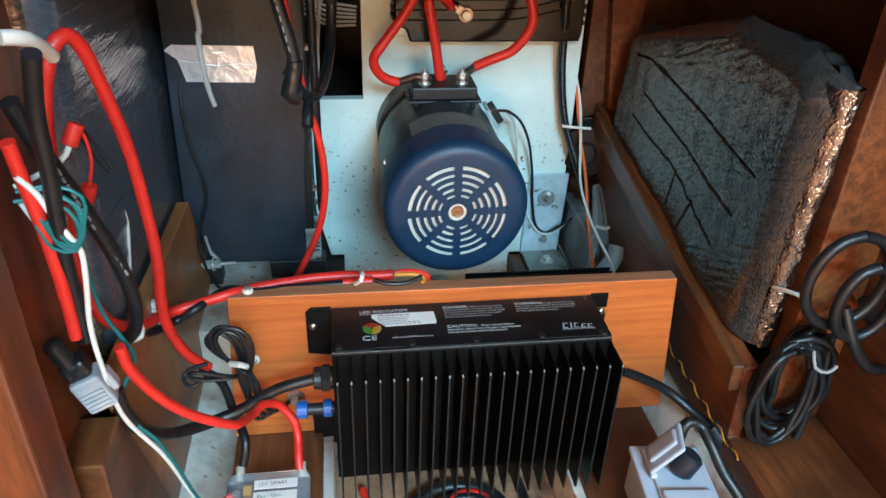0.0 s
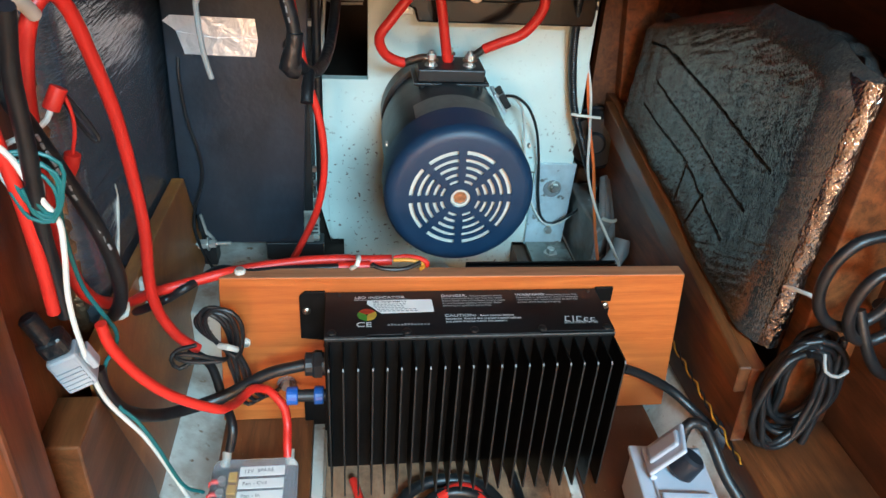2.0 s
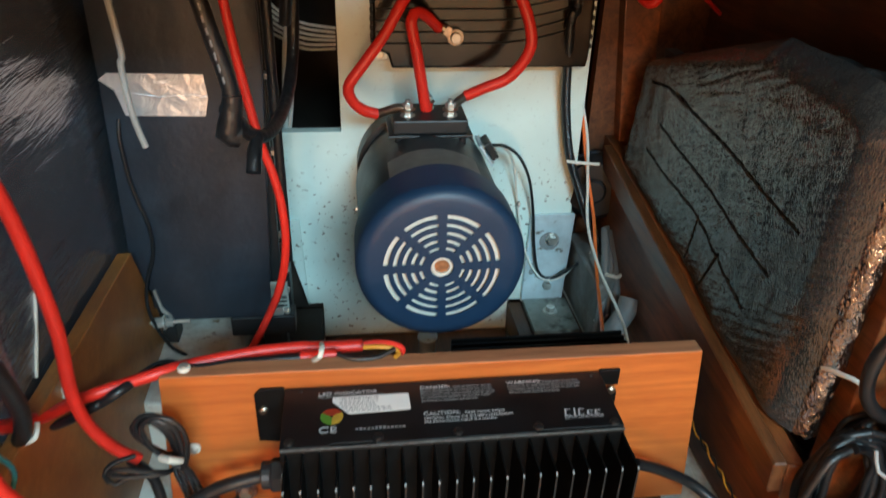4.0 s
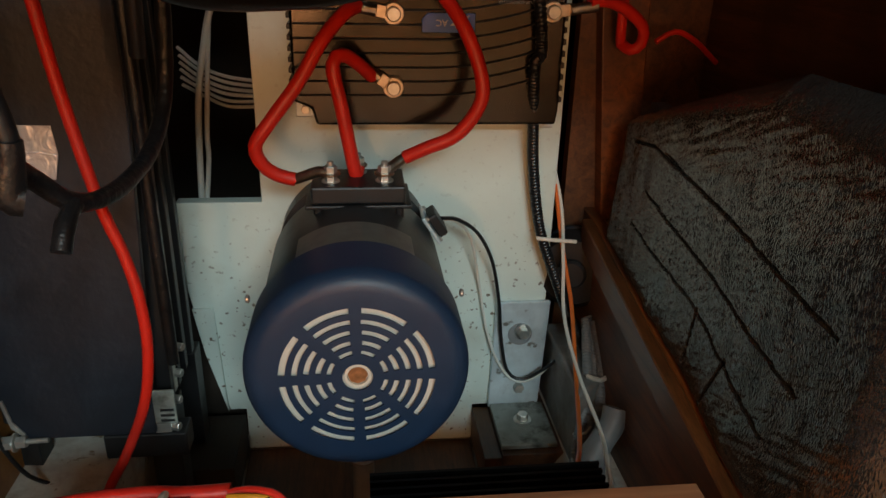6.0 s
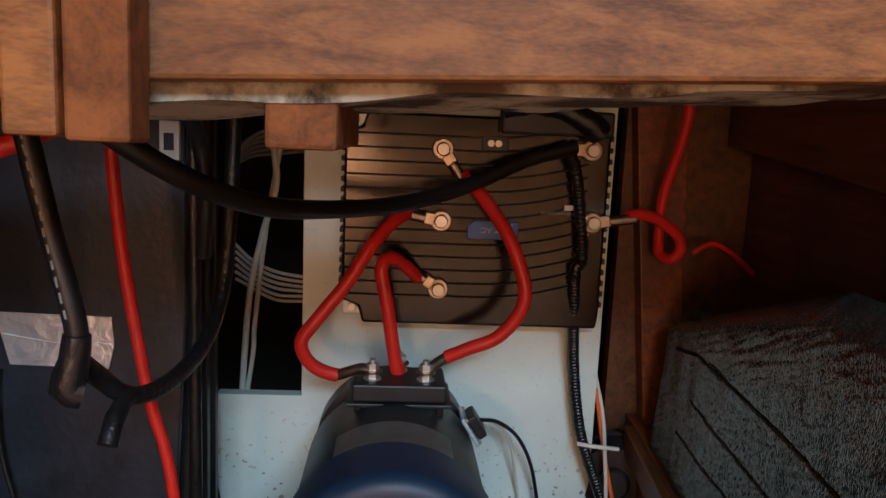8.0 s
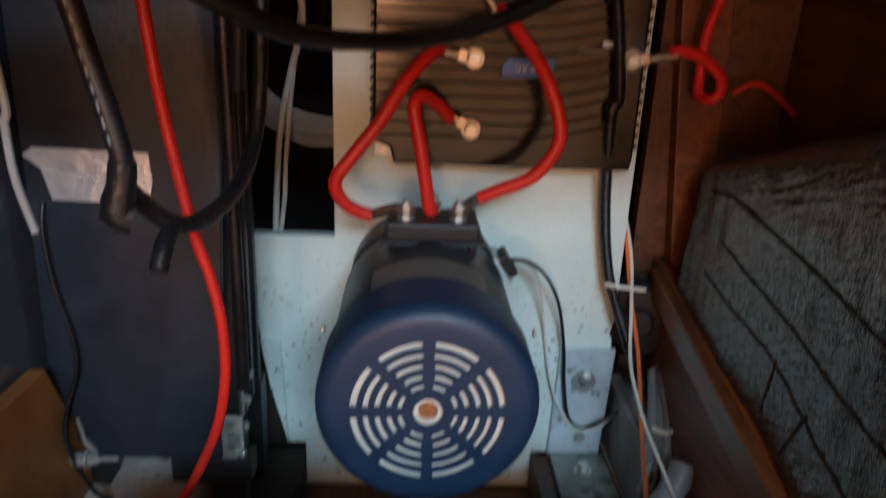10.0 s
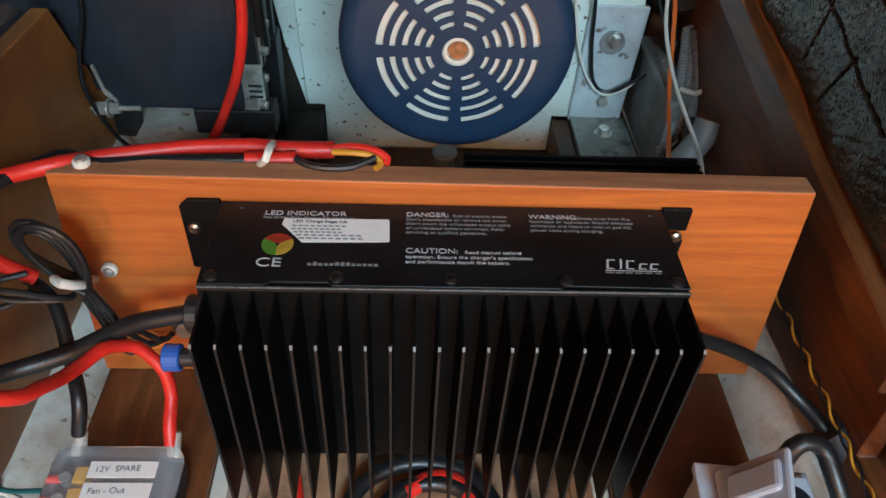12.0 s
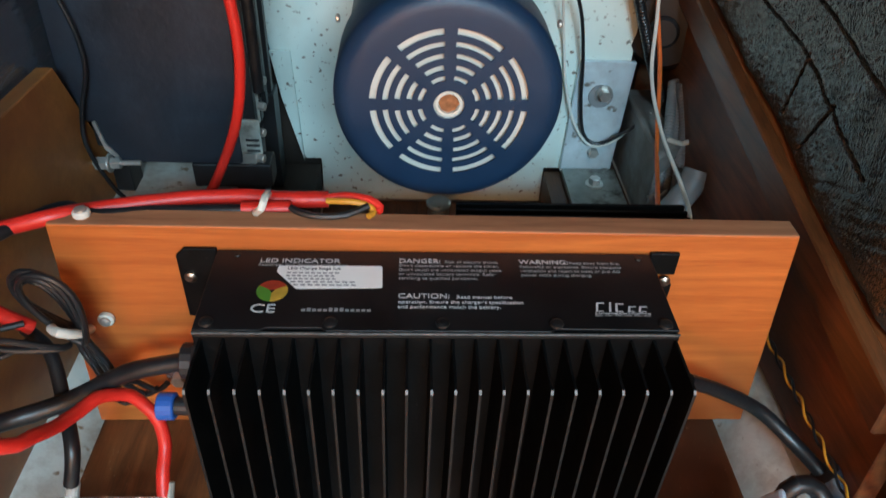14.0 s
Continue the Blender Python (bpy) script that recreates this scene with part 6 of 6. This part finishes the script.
cable("black_cable", [(-0.299, -0.24, 0.576), (-0.311, -0.225, 0.534), (-0.317, -0.215, 0.484), (-0.325, -0.205, 0.426), (-0.329, -0.195, 0.379), (-0.331, -0.19, 0.337)], 0.0055, M_BLKCABLE, "black battery cable entering a grey connector", "cable")
cable("cable_tie", [(-0.33, -0.2, 0.574), (-0.321, -0.19, 0.571), (-0.32, -0.165, 0.558), (-0.321, -0.15, 0.548)], 0.005, M_NYLON, "broad white cable tie on the red cable", "cable tie", group="cable ties")
cable("cable_tie", [(-0.347, -0.03, 0.243), (-0.331, -0.02, 0.244), (-0.324, -0.015, 0.237), (-0.321, -0.015, 0.225), (-0.331, -0.012, 0.218)], 0.0028, M_NYLON, "white nylon tie looped round the red cable", "cable tie", group="cable ties")
cable("cable_tie", [(-0.321, -0.09, 0.276), (-0.32, -0.1, 0.27), (-0.33, -0.1, 0.266), (-0.336, -0.1, 0.27)], 0.0022, M_NYLON, "white nylon tie looped round the black cable", "cable tie", group="cable ties")
cable("thin_rod", [(-0.352, 0.018, 0.357), (-0.35, 0.022, 0.327), (-0.35, 0.006, 0.294), (-0.35, -0.016, 0.261)], 0.002, M_NYLON, "bent pale plastic strip against the film", "strip")


def battery_connector():
    t = thing("battery_connector", "grey battery connector with black boots on a wooden block", "connector", (-0.329, -0.19, 0.273))
    tilt = pose(0, 0, 0.0, 0, -20, 12)
    part("shell", moved(block(-0.012, 0.012, -0.011, 0.011, 0.0, 0.034, 0.003), tilt), M_SBGREY, t, "grey plastic shell")
    for i in range(5):
        part("rib", moved(block(-0.0095, 0.0095, -0.0125, -0.0112, 0.003 + i * 0.0042, 0.0053 + i * 0.0042), tilt), M_SBGREY, t)
    part("ear", moved(block(0.0125, 0.0185, -0.006, 0.007, 0.010, 0.030, 0.002), tilt), M_SBGREY, t)
    part("boot", moved(block(-0.0105, 0.0105, -0.010, 0.010, 0.0345, 0.052, 0.004), tilt), M_TAPE, t, "black rubber boot")
    part("sleeve", moved(moved(rod(0.0075, 0, 0.026, 16, 0.002), pose(-0.002, -0.002, 0.048)), tilt), M_TAPE, t, "black ribbed cable sleeve", True)
    return t


battery_connector()


wing = thing("wing_bolt", "small steel bolt with a clear washer on the board", "bolt", (-0.194, -0.001, 0.095))
part("washer", moved(rod(0.011, 0, 0.002, 24, 0.0006), TO_FRONT), M_CLEAR, wing, "clear plastic washer", True)
part("head", moved(hexnut(0.0062, 0.0022, 0.009), TO_FRONT), M_STEEL, wing)


# ---- fuse box ----


def fuse_box():
    f = thing("fuse_box", "clear-lidded fuse box with hand-written tags on the bearer", "fuse box", (-0.222, -0.150, 0.0372))
    part("base", block(-0.040, 0.044, -0.075, 0.052, 0.0, 0.022, 0.004), M_BLACK, f, "black fuse holder base")
    lid = part("lid", block(-0.042, 0.046, -0.077, 0.054, 0.0225, 0.044, 0.010, 4), M_CLEAR, f, "smoky clear plastic lid", True)
    lid.visible_shadow = False
    for i, (words, y) in enumerate((("12V  SPARE", 0.031), ("Fan - Out", 0.0150), ("Fan - In", -0.0005))):
        tag = part("tag", block(-0.012, 0.033, y - 0.0060, y + 0.0060, 0.0443, 0.0448), M_PAPER, f, "white paper tag with handwriting")
        lettering("lettering", words, 0.0062, pose(-0.008, y - 0.0022, 0.0449, 0, 0, 2) @ Matrix.Shear("XZ", 4, (0.0, 0.0)), M_INK, tag, -0.00008)
        part("fuse", block(-0.024, -0.015, y - 0.006, y + 0.006, 0.0222, 0.036, 0.001), M_YELLOW, f, "yellow blade fuse")
        part("terminal", moved(rod(0.004, 0.0222, 0.032, 12), pose(-0.031, y, 0)), M_STEEL, f)
        part("crimp", moved(moved(rod(0.003, 0, 0.012, 10), facing((0, 0, 1), (-1, 0, 0))), pose(-0.033, y, 0.027)), M_RED, f, "red crimp terminal")
    for x, mat in ((-0.030, M_GREYLBL), (0.036, M_GREYLBL)):
        part("stud", moved(moved(rod(0.0048, 0, 0.020, 14, 0.001), facing((0, 0, 1), (0, 0.75, 0.65))), pose(x, 0.050, 0.026)), mat, f, "dull cable lug at the fuse box end")
    return f


fuse_box()

cable("blue_wire", [(-0.32, -0.131, 0.05), (-0.296, -0.134, 0.055), (-0.276, -0.137, 0.06), (-0.264, -0.138, 0.062)], 0.0022, M_BLUEPL, "blue wire into the fuse box", "wire")

# ---- socket box, plug and lead ----


def socket_box():
    s = thing("socket_outlet", "light grey weatherproof socket with its flap open, on the bearer", "socket outlet", (0.210, -0.160, 0.0372))
    turn = pose(0, 0, 0, 0, 0, -6)
    part("box", moved(block(-0.035, 0.036, -0.078, 0.031, 0.0, 0.055, 0.003), turn), M_GREYPL, s)
    part("rim", moved(block(-0.038, 0.039, -0.081, 0.034, 0.0555, 0.063, 0.002), turn), M_GREYPL, s)
    part("face", moved(block(-0.024, 0.036, -0.074, 0.028, 0.0635, 0.067, 0.002), turn), M_GREYPL, s)
    part("hinge", moved(moved(rod(0.0035, -0.020, 0.018, 12), facing((0, 0, 1), (0, 1, 0))), turn @ pose(-0.024, 0.004, 0.069)), M_GREYPL, s)
    leaf = turn @ pose(-0.023, 0.004, 0.070, 0, -57, -10)
    fl = part("flap", moved(block(0.0, 0.050, -0.021, 0.019, 0.0, 0.005, 0.0025), leaf), M_GREYPL, s, "raised grey flap")
    part("flap_rib", moved(block(0.006, 0.046, -0.012, 0.010, 0.0052, 0.010, 0.003), leaf), M_GREYPL, fl)
    part("flap", moved(block(-0.022, 0.030, -0.070, -0.036, 0.0675, 0.073, 0.002), turn), M_GREYPL, s, "closed grey flap")
    part("plug", moved(moved(rod(0.014, 0, 0.026, 20, 0.003), facing((0, 0, 1), (0.5, 0.1, 1))), turn @ pose(0.004, -0.008, 0.0675)), M_RUBBER, s, "black mains plug", True)
    return s


socket_box()

cable("mains_lead", [(0.226, -0.139, 0.1), (0.226, -0.135, 0.126), (0.233, -0.132, 0.139), (0.249, -0.132, 0.133), (0.256, -0.15, 0.12), (0.266, -0.17, 0.098), (0.28, -0.19, 0.078), (0.301, -0.21, 0.038)], 0.0062, M_BLKCABLE, "black mains lead from the plug", "cable")
cable("input_cable", [(0.183, -0.055, 0.15), (0.211, -0.05, 0.134), (0.251, -0.045, 0.106), (0.278, -0.06, 0.087), (0.292, -0.08, 0.08), (0.302, -0.09, 0.072)], 0.0056, M_BLKCABLE, "black charger input cable", "cable")
cable("inline_connector", [(0.293, -0.085, 0.083), (0.316, -0.1, 0.063), (0.339, -0.115, 0.045), (0.355, -0.125, 0.034)], 0.0125, M_RUBBER, "black inline mains coupling beside the socket", "connector", wobble=0.12)
cable("mains_lead", [(0.353, -0.122, 0.035), (0.397, -0.13, 0.018), (0.432, -0.13, 0.022), (0.465, -0.12, 0.044), (0.482, -0.11, 0.098), (0.471, -0.11, 0.164), (0.441, -0.11, 0.229), (0.41, -0.11, 0.274)], 0.0075, M_BLKCABLE, "black mains lead rising to the coil", "cable")
cable("orange_wire", [(0.299, -0.001, 0.04), (0.307, -0.036, 0.04), (0.324, -0.105, 0.04), (0.328, -0.156, 0.04)], 0.003, M_ORANGE, "orange wire along the hull", "wire")


def cable_coil():
    t = thing("cable_coil", "coil of black mains lead hanging from a screw by a tie", "cable coil", (0.357, -0.115, 0.230))
    rng = random.Random(5)
    for k in range(9):
        w, h, drop = 0.036 + rng.uniform(-0.008, 0.008), 0.060 + rng.uniform(-0.010, 0.008), 0.064 + rng.uniform(-0.004, 0.008)
        pts = []
        for i in range(15):
            a = 2 * math.pi * i / 14
            pts.append((w * math.sin(a) + 0.003 * rng.uniform(-1, 1) + 0.005 * (k - 4), 0.004 * (k - 3) + 0.008 * math.sin(a + k), -drop + h * math.cos(a)))
        part("turn", tube(pts, 0.0037, 10, 0.006), M_BLKCABLE, t, "", True)
    for k, (w, h, up, dx) in enumerate(((0.042, 0.052, 0.085, 0.004), (0.030, 0.042, 0.066, 0.022))):
        pts = [(dx + w * math.sin(2 * math.pi * i / 12), -0.018 - 0.012 * k, up + h * math.cos(2 * math.pi * i / 12)) for i in range(13)]
        part("turn", tube(pts, 0.0058, 12, 0.006), M_BLKCABLE, t, "thick loop of lead", True)
    part("turn", tube([(0.010, -0.02, 0.055), (0.022, -0.034, 0.020), (0.045, -0.036, -0.010), (0.072, -0.030, -0.022)], 0.0060, 12, 0.006), M_BLKCABLE, t, "thick end of lead", True)
    part("turn", tube([(0.030, 0.004, 0.0), (0.034, 0.002, -0.06), (0.030, 0.0, -0.13), (0.020, -0.004, -0.18)], 0.0045, 10, 0.006), M_BLKCABLE, t, "hanging end of lead", True)
    part("strap", tube([(-0.010, -0.024, 0.004), (-0.012, -0.036, -0.008), (0.0, -0.040, -0.012), (0.012, -0.036, -0.008)], 0.0018, 8), M_CLEARTIE, t, "white nylon strap", True)
    return t


cable_coil()

p_clip((0.409, -0.086, 0.239), (0, -1, 0), "white nylon clip with a screw above the coil")
cable("cable_tie", [(0.326, -0.075, 0.273), (0.332, -0.095, 0.279), (0.338, -0.11, 0.281), (0.347, -0.12, 0.267)], 0.0022, M_NYLON, "thin white tie from the foil end to the coil", "cable tie", group="cable ties")
cable("twisted_wire", [(0.295, 0.052, 0.1), (0.2935, 0.0442, 0.1022), (0.2913, 0.0363, 0.1008), (0.2915, 0.0285, 0.0976), (0.2939, 0.0206, 0.0969), (0.295, 0.0128, 0.0994), (0.2931, 0.0049, 0.1011), (0.2911, -0.0029, 0.0992), (0.2919, -0.0108, 0.0961), (0.2943, -0.0186, 0.096), (0.2948, -0.0265, 0.0987), (0.2927, -0.0343, 0.0999), (0.291, -0.0422, 0.0975), (0.2923, -0.05, 0.0947), (0.2946, -0.0578, 0.0953), (0.2946, -0.0657, 0.0981), (0.2923, -0.0735, 0.0986), (0.291, -0.0814, 0.0958), (0.2927, -0.0892, 0.0934), (0.2948, -0.0971, 0.0946), (0.2943, -0.1049, 0.0973), (0.2919, -0.1128, 0.0972), (0.2911, -0.1206, 0.0941), (0.2931, -0.1285, 0.0922), (0.295, -0.1363, 0.0939), (0.2939, -0.1442, 0.0964), (0.2915, -0.152, 0.0957)], 0.0011, M_YELLOW, "yellow wire twisted with a dark one along the hull", "wire")
cable("twisted_wire", [(0.291, 0.052, 0.1), (0.2925, 0.0442, 0.0974), (0.2947, 0.0363, 0.0982), (0.2945, 0.0285, 0.101), (0.2921, 0.0206, 0.1013), (0.291, 0.0128, 0.0983), (0.2929, 0.0049, 0.0961), (0.2949, -0.0029, 0.0976), (0.2941, -0.0108, 0.1002), (0.2917, -0.0186, 0.0998), (0.2912, -0.0265, 0.0966), (0.2933, -0.0343, 0.095), (0.295, -0.0422, 0.097), (0.2937, -0.05, 0.0993), (0.2914, -0.0578, 0.0983), (0.2914, -0.0657, 0.095), (0.2937, -0.0735, 0.094), (0.295, -0.0814, 0.0963), (0.2933, -0.0892, 0.0983), (0.2912, -0.0971, 0.0967), (0.2917, -0.1049, 0.0935), (0.2941, -0.1128, 0.0931), (0.2949, -0.1206, 0.0957), (0.2929, -0.1285, 0.0972), (0.291, -0.1363, 0.095), (0.2921, -0.1442, 0.092), (0.2945, -0.152, 0.0923)], 0.0011, M_BLKCABLE, "dark wire twisted with a yellow one along the hull", "wire")

# ---- cables on the floor under the charger ----
cable("floor_cable", [(-0.07, -0.099, -0.03), (-0.058, -0.069, -0.03), (-0.03, -0.05, -0.03), (0.002, -0.046, -0.03), (0.034, -0.056, -0.03), (0.052, -0.08, -0.03), (0.057, -0.1, -0.03)], 0.0075, M_BLKCABLE, "black cable bent along the floor", "cable")
cable("floor_cable", [(-0.047, -0.102, -0.03), (-0.025, -0.074, -0.03), (0.004, -0.065, -0.03), (0.033, -0.075, -0.03), (0.046, -0.1, -0.03)], 0.0075, M_BLKCABLE, "black cable bent along the floor", "cable")
cable("floor_cable", [(-0.02, -0.074, -0.03), (0.002, -0.061, -0.03), (0.024, -0.064, -0.03), (0.042, -0.09, -0.03)], 0.0075, M_RED, "red cable bent along the floor", "cable")
cable("red_cable", [(-0.119, -0.039, -0.03), (-0.111, -0.068, -0.032), (-0.105, -0.097, -0.034)], 0.005, M_RED, "red cable lying on the floor", "cable")
cable("yellow_wire", [(0.023, 0.005, -0.036), (0.033, -0.033, -0.036), (0.035, -0.068, -0.036), (0.032, -0.101, -0.036)], 0.002, M_YELLOW, "yellow wire lying on the floor", "wire")
cable("brown_wire", [(0.072, -0.008, -0.034), (0.079, -0.046, -0.034), (0.082, -0.089, -0.034)], 0.006, M_BLKCABLE, "dark cable lying on the floor", "cable")
own(part("cable_print", STRIPE, M_DIMPRINT), "worn white print marks along the black cable", "print", kind="stuff")
